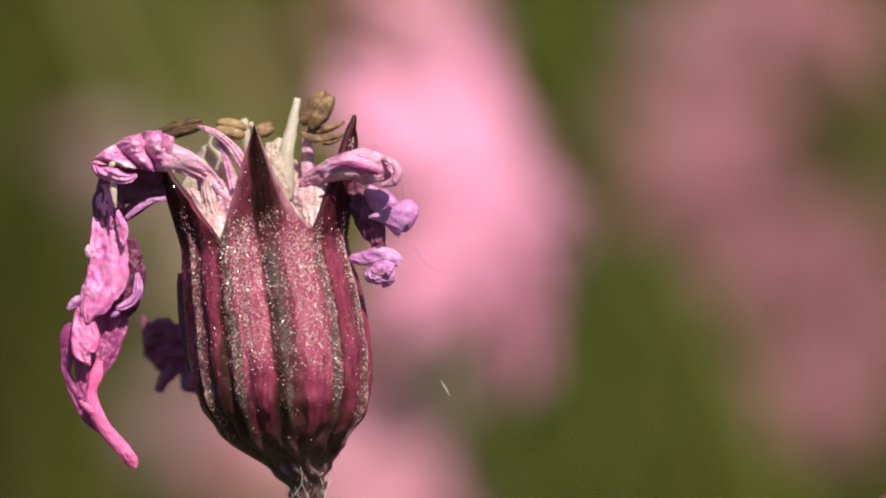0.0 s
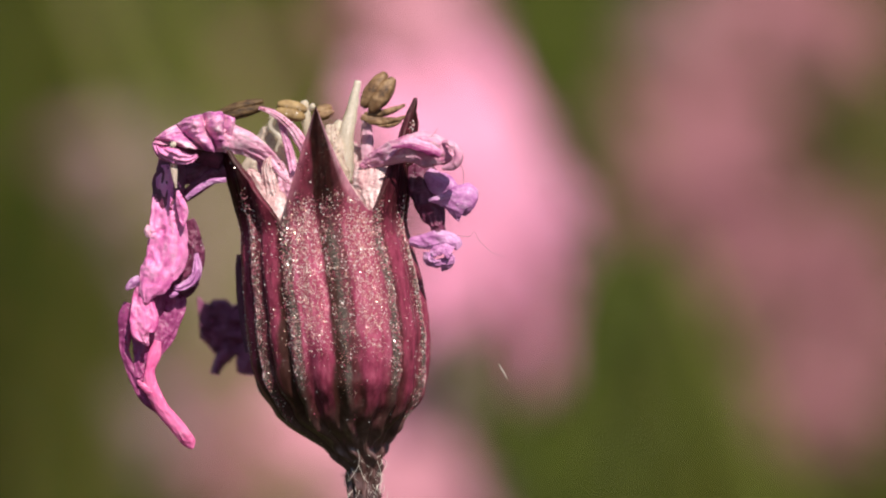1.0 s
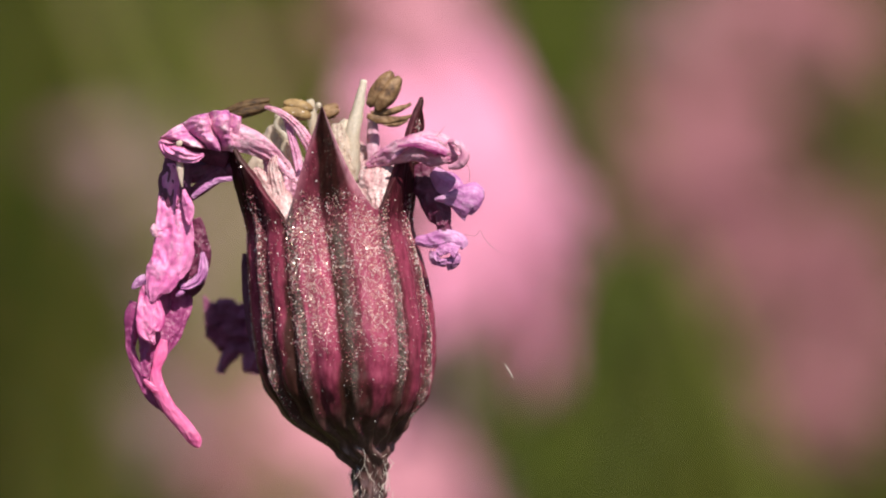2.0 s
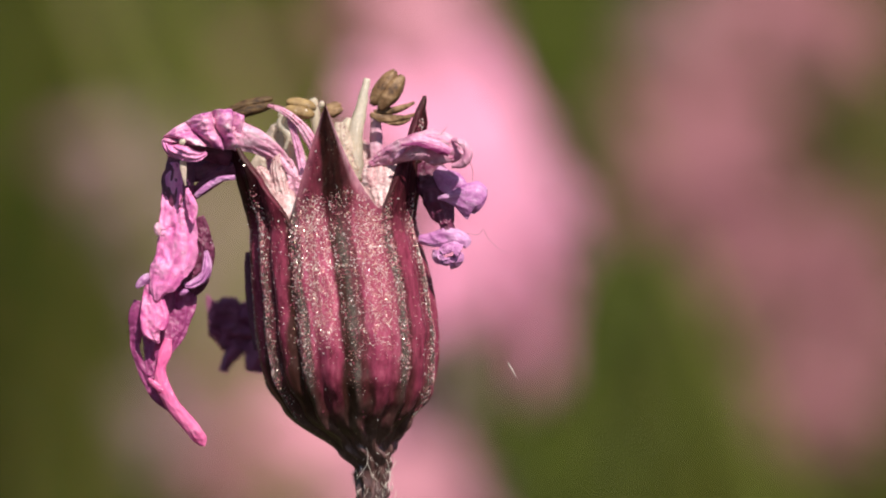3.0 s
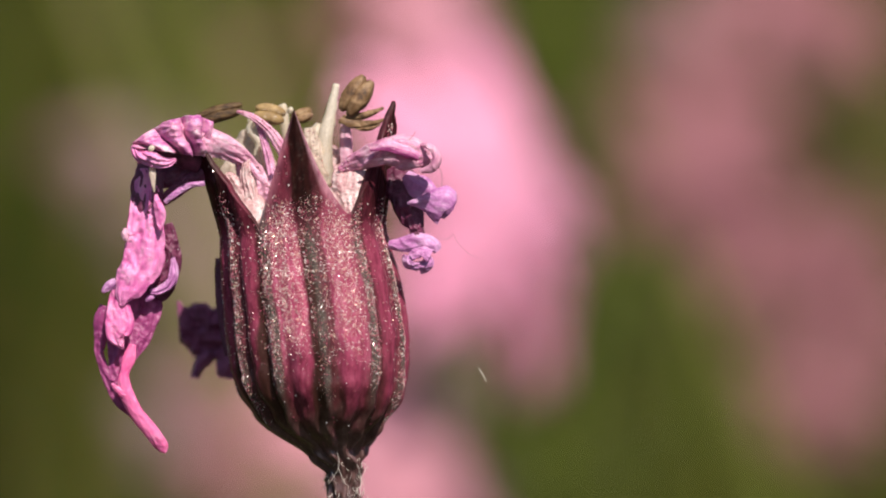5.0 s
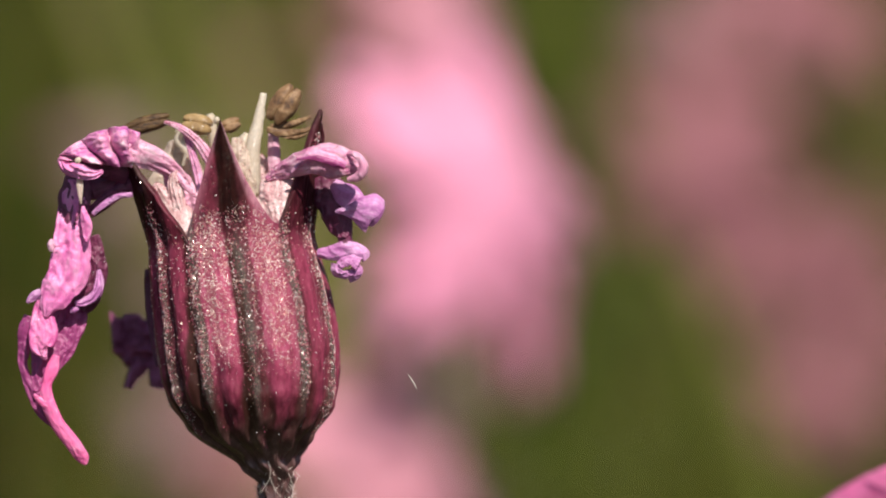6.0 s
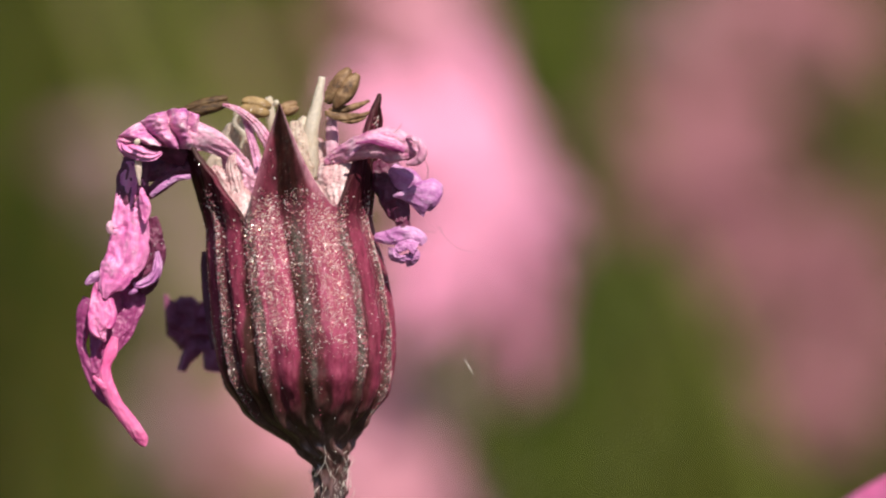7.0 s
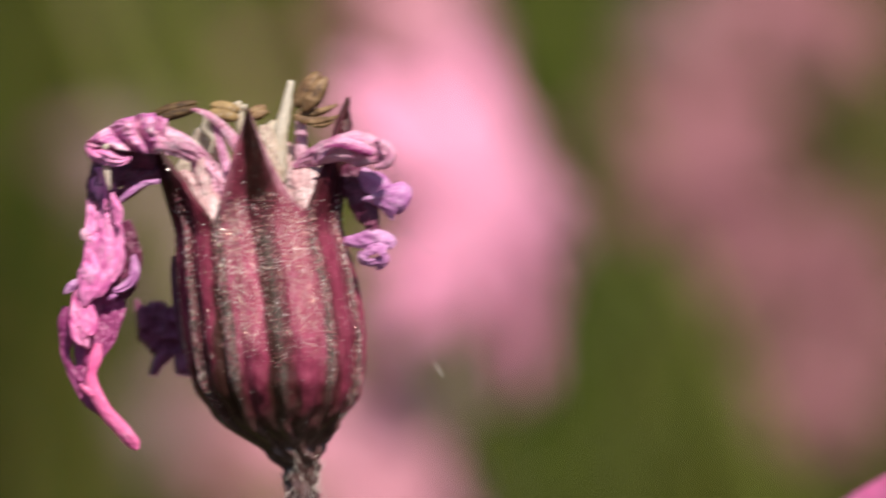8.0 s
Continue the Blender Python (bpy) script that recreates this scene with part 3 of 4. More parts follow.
def anther(at, angle, length, width, mat, seed=0):
    """A plump anther: two pollen sacs pressed together with a groove between, lying at an angle in degrees."""
    pieces = []
    for side in (-1, 1):
        verts, faces, n, m = [], [], 26, 16
        for i in range(n + 1):
            s = i / n
            w = width * 0.5 * math.sin(math.pi * (0.04 + 0.92 * s)) ** 0.6
            for j in range(m):
                g = 2 * math.pi * j / m
                rough = 1 + 0.10 * noise.noise(Vector((s * 3, 2 * math.cos(g), seed + side))) + 0.09 * math.cos(5 * g + 2 * side + 1.5 * noise.noise(Vector((s * 3, seed, side)))) + 0.12 * (0.3 - abs(noise.noise(Vector((s * 3, 5 * math.cos(g), seed + 4)))))
                lx = (s - 0.5) * length
                lz = side * width * 0.19 + w * 0.72 * math.cos(g) * rough
                ly = w * 0.7 * math.sin(g) * rough + side * width * 0.08
                a = radians(angle)
                x, z = lx * math.cos(a) - lz * math.sin(a), lx * math.sin(a) + lz * math.cos(a)
                verts.append(Vector((at[0] + x, at[2] + ly, at[1] + z)) * U)
        for i in range(n):
            for j in range(m):
                k = (j + 1) % m
                faces.append((i * m + j, i * m + k, (i + 1) * m + k, (i + 1) * m + j))
        faces += [tuple(reversed(range(m))), tuple(range(n * m, n * m + m))]
        pieces.append((verts, faces))
    v, f = joined(pieces)
    return mesh_of("anther", v, f, mat)


def split_anther(parent, leaves, label):
    """An emptied anther, split into thin leaf-like halves."""
    pieces = [ribbon(steps, n=40, m=10, crumple=2.5, grain=0.05, ragged=0.1, thick=3.0, seed=i + leaves[0][0][0]) for i, steps in enumerate(leaves)]
    v, f = joined(pieces)
    return part("anther", mesh_of("anther", v, f, ANTHER), parent, label)


def shape(name, mat, parent, steps, label="", flecks=0, **how):
    v, f = ribbon(steps, **how)
    me = mesh_of(name, v, f, mat)
    n, m = how.get("n", 100), how.get("m", 22)
    span = sum(math.dist(a[:3], b[:3]) for a, b in zip(steps, steps[1:]))
    wide = max(step[3] for step in steps)
    along = [i / n * span * 0.012 + how.get("seed", 0) for i in range(n) for q in range(m + 1)] * 2
    across = [(2 * q / m - 1) * wide * 0.11 + how.get("seed", 0) * 3 for i in range(n) for q in range(m + 1)] * 2
    me.attributes.new("along", "FLOAT", "POINT").data.foreach_set("value", along)
    me.attributes.new("across", "FLOAT", "POINT").data.foreach_set("value", across)
    ob = part(name, me, parent, label)
    if flecks:
        rng = random.Random(len(v) + int(steps[0][0] * 7 + steps[0][1]))
        fv, ff = [], []
        for _ in range(flecks):
            c = v[rng.randrange(len(v) // 2)]
            r = rng.choice((0.7, 0.9, 1.2)) * U
            o = len(fv)
            fv += [c + Vector(q) * r for q in ((1, 0, 0), (0, 0, 1), (-1, 0, 0), (0, 0, -1), (0, -1, 0), (0, 1, 0))]
            ff += [tuple(o + i for i in t) for t in ((0, 1, 4), (1, 2, 4), (2, 3, 4), (3, 0, 4), (1, 0, 5), (2, 1, 5), (3, 2, 5), (0, 3, 5))]
        tagged(part("glandular_coating", mesh_of("glandular_coating", fv, ff, GLAND, False), ob), kind="stuff")
    return ob


flower = new("withered_flower")
flower.matrix_world = Matrix.Translation(FOCUS + RIGHT * (-144 * U) + UPWARD * (-359 * U)) @ pose(0, 0, 0, -TILT)
tagged(flower, "withered crimson meadow flower with shrivelled pink petals on a thin stem", "flower")
SWING = Vector((-310, 0, 500)) * U


def stem(parent):
    down = (pose(0, 0, 0, TILT) @ Vector((0, 0, -1)))
    reach = 0.452 / U
    pts = [(17, -60, 0, 22), (20, -90, 0, 26), (22, -130, 0, 29), (26, -200, 0, 30)]
    for step in (400, 800, 1600, 3200, 6400, 12800, 20000, reach):
        q = step / reach
        pts.append((26 + 500 * q, down.z * step, down.y * step, 31 + 20 * q))
    v, f = tube(pts, 180, 20, wobble=0.22)
    part("stem", mesh_of("stem", v, f, STEM), parent, "thin dark brown hairy stem")
    rng = random.Random(3)
    for i in range(70):
        h = rng.uniform(-110, 4)
        g = rng.uniform(-1.7, 1.7)
        r = 33 if h < -20 else 42
        x, y = 15 - 0.10 * h + r * math.sin(g), -r * math.cos(g)
        dx, dz = rng.uniform(-7, 7), rng.uniform(6, 18) * rng.choice((-1, 1))
        t = rng.uniform(0.25, 0.6)
        v, f = tube([(x, h, y, t), (x + dx * 0.4 + rng.uniform(-5, 5), h + dz * 0.5, y - 4, t), (x + dx, h + dz, y - 2, t * 0.5)], 7, 4)
        part("hair", mesh_of("hair", v, f, HAIR), parent)
    for pts in ([(9, 12, -56, 0.35), (12, -2, -52, 0.5), (10, -18, -48, 0.55), (2, -32, -42, 0.45), (-8, -46, -38, 0.35)], [(11, -16, -49, 0.4), (16, -30, -44, 0.45), (20, -42, -42, 0.3)], [(26, 2, -48, 0.3), (38, -4, -42, 0.5), (46, -16, -34, 0.55), (50, -40, -24, 0.6), (48, -70, -26, 0.6)]):
        v, f = tube(pts, 20, 5, wobble=0.5)
        part("hair", mesh_of("hair", v, f, HAIR), parent)


def inner_parts(parent):
    # pale claws of the petals inside the mouth of the calyx
    for steps in ([(-118, 392, -85, 18, 10, 40), (-134, 430, -78, 32, 10, 40), (-154, 462, -64, 30, 15, 40), (-174, 490, -50, 16, 15, 30), (-184, 504, -44, 5, 15, 30)],
                  [(38, 420, -108, 7, -10, 40), (34, 450, -100, 22, -10, 40), (32, 485, -84, 36, -10, 40), (26, 522, -45, 26, 0, 30)],
                  [(-60, 420, 60, 50, 0, 20), (-56, 480, 60, 50, 0, 20), (-50, 530, 50, 30, 0, 20)],
                  [(10, 420, 40, 60, 0, 20), (4, 490, 40, 50, 0, 20), (-14, 550, 40, 20, 0, 20)]):
        shape("petal_claw", CLAW, parent, steps, "pale cream-pink petal claw", crumple=4, grain=0.03, seed=steps[0][0] * 0.1, pleat=0.8, flecks=220)
    shape("petal", PETAL_PALE, parent, [(-112, 430, -30, 12, 0, 30), (-128, 474, -34, 22, 0, 30), (-150, 512, -36, 20, 0, 30), (-168, 538, -36, 7, 0, 30)], crumple=5, seed=39, pleat=2, flecks=40)
    shape("petal", MEMBRANE, parent, [(-150, 430, 0, 26, 0, 20), (-164, 470, 6, 36, 0, 20), (-164, 510, 12, 34, 0, 20), (-150, 542, 18, 14, 0, 20)], "pale translucent petal base", crumple=6, seed=45, pleat=2)
    shape("petal", MEMBRANE, parent, [(-140, 440, 50, 36, 0, 20), (-146, 500, 50, 42, 0, 20), (-142, 548, 52, 34, 0, 20), (-130, 588, 52, 14, 0, 20)], "pale translucent petal base", crumple=7, seed=46, pleat=3, ragged=0.3, flecks=150)
    shape("petal", MEMBRANE, parent, [(-28, 470, -20, 20, 0, 20), (-34, 530, -20, 20, 0, 20), (-38, 584, -18, 9, 0, 20)], "pale translucent petal base", crumple=5, seed=47, pleat=2, ragged=0.25, flecks=80)
    shape("petal", CLAW, parent, [(-128, 430, -70, 14, 0, 30), (-142, 468, -66, 18, 0, 30), (-150, 500, -60, 12, 0, 30), (-146, 528, -56, 4, 0, 30)], crumple=5, seed=48, pleat=2, ragged=0.3, flecks=60)
    # purple inner petal straps rising out of the calyx and bending to the side
    shape("petal", PETAL_PALE, parent, [(-166, 613, -30, 3, 0, 40), (-142, 604, -32, 6, 0, 50), (-118, 586, -34, 9, 0, 50), (-96, 560, -34, 12, 0, 50), (-80, 530, -30, 11, 0, 50), (-70, 500, -26, 8, 0, 40)], crumple=2.5, seed=4, pleat=1, flecks=260)
    shape("petal", PETAL, parent, [(-132, 592, -20, 3, 0, 40), (-122, 570, -22, 7, 0, 50), (-112, 540, -24, 9, 0, 50), (-106, 502, -26, 9, 0, 50), (-106, 466, -30, 6, 0, 40)], crumple=2.5, seed=14, pleat=1, flecks=120)
    shape("petal", PETAL_PALE, parent, [(-152, 534, -50, 3, 0, 40), (-136, 508, -60, 6, 0, 50), (-118, 488, -66, 6, 0, 50), (-104, 478, -68, 4, 0, 50)], crumple=2, seed=56, flecks=60)
    shape("petal", MEMBRANE, parent, [(-122, 560, 10, 8, 0, 20), (-116, 524, 8, 18, 0, 20), (-112, 484, 4, 22, 0, 20), (-112, 450, 0, 16, 0, 20)], "pale translucent petal base", crumple=4, seed=57, pleat=1, ragged=0.3, flecks=60)
    # pale bead on the tip of the front tooth, styles and filaments
    for steps in ([(-16, 480, 0, 17), (-12, 560, 0, 14), (-2, 610, 5, 10), (8, 662, 10, 5)],
                  [(-72, 606, -128, 3), (-68, 612, -130, 5), (-64, 614, -130, 3)],
                  [(-30, 500, 20, 14), (-28, 570, 20, 13), (-22, 592, 20, 6)],
                  [(-80, 560, 40, 8), (-86, 600, 40, 9), (-88, 622, 40, 7), (-82, 614, 40, 4)],
                  [(-136, 520, 30, 10), (-128, 556, 30, 9), (-146, 580, 30, 7), (-142, 596, 30, 6), (-150, 600, 30, 4)],
                  [(-152, 500, 10, 9), (-160, 546, 10, 8), (-170, 558, 10, 5)]):
        v, f = tube(steps, 26, 10, wobble=0.3)
        part("style", mesh_of("style", v, f, STYLE), parent, "pale translucent style")
    v, f = tube([(-314, 541, -126, 2), (-312, 544, -128, 5), (-309, 547, -128, 5), (-307, 549, -126, 2)], 12, 10)
    part("fleck", mesh_of("fleck", v, f, STYLE), parent, "tiny pale fleck stuck on a petal")
    shape("filament", PETAL_PALE, parent, [(24, 500, 20, 10, 0, 50), (24, 560, 20, 13, 0, 50), (22, 600, 20, 8, 0, 50)], "purple-grey filament", crumple=2, seed=3)
    # anthers
    part("anther", anther((44, 641, 0), 56, 74, 44, ANTHER, 1), parent, "plump brown anther")
    split_anther(parent, [[(14, 598, -10, 5, 0, 40), (40, 590, -12, 9, 0, 60), (70, 592, -14, 7, 0, 60), (97, 599, -15, 2, 0, 40)], [(20, 602, 0, 5, 0, 40), (50, 604, 0, 8, 0, 60), (75, 612, 0, 6, 0, 60), (92, 619, 0, 3, 0, 40)], [(24, 594, 10, 4, 0, 40), (60, 582, 8, 5, 0, 60), (86, 590, 8, 3, 0, 60)]], "split brown anther")
    part("anther", anther((-198, 610, -10), 15, 84, 27, ANTHER_DRY, 7), parent, "dry dark brown anther")
    part("anther", anther((-110, 609, 10), -12, 54, 34, ANTHER_YELLOW, 4), parent, "yellowish anther")
    part("anther", anther((-54, 608, 60), 20, 36, 24, ANTHER, 5), parent, "small brown anther")


def left_petal(parent):
    main = shape("petal", PETAL_PALE, parent, [(-126, 500, -40, 11, 0, 30), (-152, 526, -60, 18, 0, 40), (-188, 550, -78, 24, 0, 50), (-220, 562, -88, 30, 10, 40), (-228, 568, -90, 20, 10, 40)],
                 "shrivelled pink-purple petal folded over the calyx rim", crumple=5, seed=2, pleat=1.0, flecks=160)
    shape("lobe", PETAL_MOTTLED, main, [(-214, 562, -82, 34, 0, 30), (-240, 568, -96, 38, 0, 40), (-272, 567, -100, 34, 0, 50), (-305, 561, -98, 22, 0, 50), (-345, 553, -90, 5, 0, 40)], n=140, m=30, crumple=7, seed=3, gather=24, flecks=90)
    shape("lobe", PETAL_PINK, main, [(-344, 552, -92, 7, 0, 40), (-332, 532, -104, 15, 20, 60), (-306, 521, -110, 17, 25, 60), (-284, 521, -106, 12, 20, 60), (-270, 526, -98, 4, 20, 50)], crumple=4, seed=5, pleat=2)
    # folds under the curl: the hollow's shade is in their dark colour
    shape("lobe", PETAL_SHADED, main, [(-340, 548, -70, 10, 0, 40), (-310, 545, -72, 22, 0, 40), (-270, 540, -70, 30, 0, 50), (-226, 530, -60, 26, 0, 50)], "petal fold with its shade in the dark purple colour", crumple=6, seed=7)
    shape("lobe", PETAL_SHADED, main, [(-226, 530, -40, 24, 0, 40), (-262, 512, -36, 30, 0, 40), (-300, 496, -34, 24, 0, 40), (-330, 486, -34, 10, 0, 40)], crumple=5, seed=38)
    shape("lobe", PETAL_SHADED, main, [(-222, 500, -50, 16, 0, 40), (-248, 490, -45, 16, 0, 50), (-276, 472, -40, 14, 0, 50), (-300, 452, -40, 10, 0, 50)], crumple=4, seed=8)
    shape("lobe", PETAL_VIOLET, main, [(-222, 486, -62, 5, 0, 40), (-250, 482, -60, 7, 0, 50), (-276, 466, -60, 6, 0, 50), (-292, 452, -56, 5, 0, 50)], crumple=3, seed=18)


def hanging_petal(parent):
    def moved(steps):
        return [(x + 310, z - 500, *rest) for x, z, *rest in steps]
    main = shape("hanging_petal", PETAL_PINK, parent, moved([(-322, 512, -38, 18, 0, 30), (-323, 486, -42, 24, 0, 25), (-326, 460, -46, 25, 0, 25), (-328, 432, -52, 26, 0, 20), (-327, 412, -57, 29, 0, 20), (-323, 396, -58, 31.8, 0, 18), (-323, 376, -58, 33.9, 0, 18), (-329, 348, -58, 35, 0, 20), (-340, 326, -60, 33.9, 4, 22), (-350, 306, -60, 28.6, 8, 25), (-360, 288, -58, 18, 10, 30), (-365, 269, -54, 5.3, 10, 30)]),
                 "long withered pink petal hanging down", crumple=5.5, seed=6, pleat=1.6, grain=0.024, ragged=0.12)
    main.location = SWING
    # the dark and deep lobes behind carry their shade in the colour
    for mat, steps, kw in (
            (PETAL_SHADED, [(-321, 526, -40, 23, 0, 40), (-322, 498, -42, 28.7, 0, 30), (-325, 470, -46, 29.9, 0, 30), (-327, 442, -48, 29.9, 0, 30), (-323, 413, -48, 29.9, 0, 30)], dict(crumple=5, seed=17)),
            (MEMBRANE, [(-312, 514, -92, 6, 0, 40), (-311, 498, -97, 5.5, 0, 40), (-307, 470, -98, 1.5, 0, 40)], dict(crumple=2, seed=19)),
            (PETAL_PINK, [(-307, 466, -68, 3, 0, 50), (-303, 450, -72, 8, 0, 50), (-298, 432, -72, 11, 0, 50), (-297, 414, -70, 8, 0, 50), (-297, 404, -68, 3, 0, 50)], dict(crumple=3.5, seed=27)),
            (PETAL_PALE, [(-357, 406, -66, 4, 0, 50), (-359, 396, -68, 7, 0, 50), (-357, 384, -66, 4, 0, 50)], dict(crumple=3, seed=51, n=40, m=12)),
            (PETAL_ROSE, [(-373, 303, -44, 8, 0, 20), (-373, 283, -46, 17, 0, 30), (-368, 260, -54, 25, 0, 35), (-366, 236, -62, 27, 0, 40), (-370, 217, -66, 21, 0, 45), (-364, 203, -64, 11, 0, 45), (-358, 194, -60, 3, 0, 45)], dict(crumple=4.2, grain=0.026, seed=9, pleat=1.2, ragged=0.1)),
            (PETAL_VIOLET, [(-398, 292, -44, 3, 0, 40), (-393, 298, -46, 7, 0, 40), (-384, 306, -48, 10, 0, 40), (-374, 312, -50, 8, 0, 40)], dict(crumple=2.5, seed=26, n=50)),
            (PETAL_SHADED, [(-289, 416, -30, 10, 0, 40), (-283, 393, -28, 13.8, 0, 40), (-279, 368, -26, 16.2, 0, 40), (-281, 340, -22, 20, 0, 40), (-294, 313, -18, 27.5, 0, 40), (-309, 286, -18, 22.5, 0, 40)], dict(crumple=6, seed=12)),
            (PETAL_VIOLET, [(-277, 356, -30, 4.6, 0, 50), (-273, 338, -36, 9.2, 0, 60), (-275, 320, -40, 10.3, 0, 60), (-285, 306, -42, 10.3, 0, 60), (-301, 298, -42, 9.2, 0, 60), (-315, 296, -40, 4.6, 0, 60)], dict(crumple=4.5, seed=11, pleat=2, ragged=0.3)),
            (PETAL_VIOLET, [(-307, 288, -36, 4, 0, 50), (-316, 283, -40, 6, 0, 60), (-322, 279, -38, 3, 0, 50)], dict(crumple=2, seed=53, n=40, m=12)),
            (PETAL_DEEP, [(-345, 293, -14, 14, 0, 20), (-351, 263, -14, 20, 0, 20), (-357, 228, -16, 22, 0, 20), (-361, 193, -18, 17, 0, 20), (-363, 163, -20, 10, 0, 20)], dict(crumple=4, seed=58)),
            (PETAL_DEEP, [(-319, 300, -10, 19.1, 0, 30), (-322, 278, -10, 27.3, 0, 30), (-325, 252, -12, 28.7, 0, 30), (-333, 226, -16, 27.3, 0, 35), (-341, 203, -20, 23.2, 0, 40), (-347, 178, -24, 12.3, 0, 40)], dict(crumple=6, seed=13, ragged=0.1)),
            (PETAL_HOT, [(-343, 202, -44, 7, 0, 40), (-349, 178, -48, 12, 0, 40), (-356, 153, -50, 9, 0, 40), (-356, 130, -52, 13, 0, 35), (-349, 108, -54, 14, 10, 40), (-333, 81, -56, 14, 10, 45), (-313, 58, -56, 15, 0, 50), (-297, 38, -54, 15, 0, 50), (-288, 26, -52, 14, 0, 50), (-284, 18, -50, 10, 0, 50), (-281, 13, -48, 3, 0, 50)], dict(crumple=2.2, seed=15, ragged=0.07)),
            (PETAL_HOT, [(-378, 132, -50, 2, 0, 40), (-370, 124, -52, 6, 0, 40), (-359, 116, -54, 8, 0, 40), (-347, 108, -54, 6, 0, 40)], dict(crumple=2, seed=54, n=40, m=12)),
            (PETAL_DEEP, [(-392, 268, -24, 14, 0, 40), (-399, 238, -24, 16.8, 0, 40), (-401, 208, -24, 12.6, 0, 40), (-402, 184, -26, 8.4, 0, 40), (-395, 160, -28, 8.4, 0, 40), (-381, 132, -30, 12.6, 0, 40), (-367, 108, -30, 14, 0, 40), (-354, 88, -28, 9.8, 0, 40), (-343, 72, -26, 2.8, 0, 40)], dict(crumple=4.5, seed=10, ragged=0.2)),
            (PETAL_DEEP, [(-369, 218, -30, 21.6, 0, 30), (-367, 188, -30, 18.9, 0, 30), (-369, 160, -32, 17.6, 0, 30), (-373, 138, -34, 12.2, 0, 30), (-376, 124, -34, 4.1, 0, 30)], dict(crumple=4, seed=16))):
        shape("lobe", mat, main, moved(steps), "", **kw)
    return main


def right_petal(parent):
    main = shape("petal", PETAL_DUSTY, parent, [(14, 508, -64, 5, 0, 40), (40, 520, -80, 16, 0, 40), (75, 534, -112, 25, 0, 50), (110, 540, -130, 32, 0, 60), (145, 534, -124, 36, 0, 60), (172, 526, -110, 26, 0, 60), (182, 522, -96, 10, 0, 60)],
                 "shrivelled pink petal rolled over the calyx rim", crumple=5, seed=20, pleat=0.8, flecks=220)
    shape("lobe", PETAL, main, [(60, 518, -122, 3, 0, 60), (95, 548, -138, 9, 0, 60), (130, 540, -142, 12, 0, 60), (155, 528, -140, 6, 0, 60)], crumple=4, seed=29)
    # strip laid on the petal; its colour gives the shade of the hollow
    shape("lobe", PETAL_DEEP, main, [(70, 541, -138, 2, 0, 40), (98, 542, -150, 4, 0, 40), (122, 537, -154, 7, 0, 50), (142, 530, -152, 8, 0, 50), (153, 524, -146, 4, 0, 40)], "deep pink strip for the shaded crease of the petal", crumple=2, seed=59, n=60, m=14)
    shape("lobe", PETAL_PALE, main, [(158, 552, -124, 4, 0, 60), (176, 546, -136, 9, 0, 70), (186, 528, -138, 11, 0, 70), (178, 510, -134, 10, 0, 70), (158, 504, -126, 5, 0, 60)], crumple=3, seed=21)
    # this lobe and the stalk below it use the colour with shade put in
    shape("lobe", PETAL_SHADED, main, [(112, 515, -40, 20, 0, 40), (126, 480, -42, 34, 0, 40), (136, 445, -42, 30, 0, 40), (148, 412, -45, 20, 0, 50), (152, 396, -45, 10, 0, 50)], "dark purple petal lobe with shade in its colour", crumple=7, seed=22)
    shape("lobe", PETAL_VIOLET, main, [(130, 500, -50, 10, 0, 40), (150, 482, -56, 22, 0, 40), (172, 470, -58, 20, 0, 50), (190, 460, -56, 8, 0, 50)], crumple=4, grain=0.02, seed=28)
    shape("lobe", PETAL_VIOLET, main, [(134, 450, -60, 3, 0, 50), (156, 450, -70, 12, 0, 50), (178, 448, -80, 32, 0, 50), (200, 444, -80, 42, 0, 50), (212, 436, -74, 24, 0, 50)], "violet curled petal lobe", crumple=4.5, grain=0.018, seed=23)
    shape("lobe", PETAL_SHADED, main, [(142, 430, -50, 14, 0, 50), (150, 405, -52, 14, 0, 50), (160, 380, -52, 12, 0, 50)], crumple=5, seed=24)
    shape("lobe", PETAL_VIOLET, main, [(100, 376, -40, 8, 0, 50), (125, 376, -50, 16, 0, 50), (155, 380, -58, 20, 0, 50), (180, 372, -58, 16, 0, 50), (186, 364, -56, 6, 0, 50)], crumple=4, grain=0.02, seed=25)
    for i in range(3):
        g = radians(120 * i + 30)
        steps = [(154 + 24 * math.cos(g + q) * (1 - 0.12 * q), 350 + 17 * math.sin(g + q) * (1 - 0.12 * q), -70 + 5 * i, 15 - 2.5 * q, 30, 50) for q in (0, 0.7, 1.4, 2.1)]
        shape("lobe", PETAL_VIOLET, main, steps, crumple=5, grain=0.04, seed=30 + i, n=40)


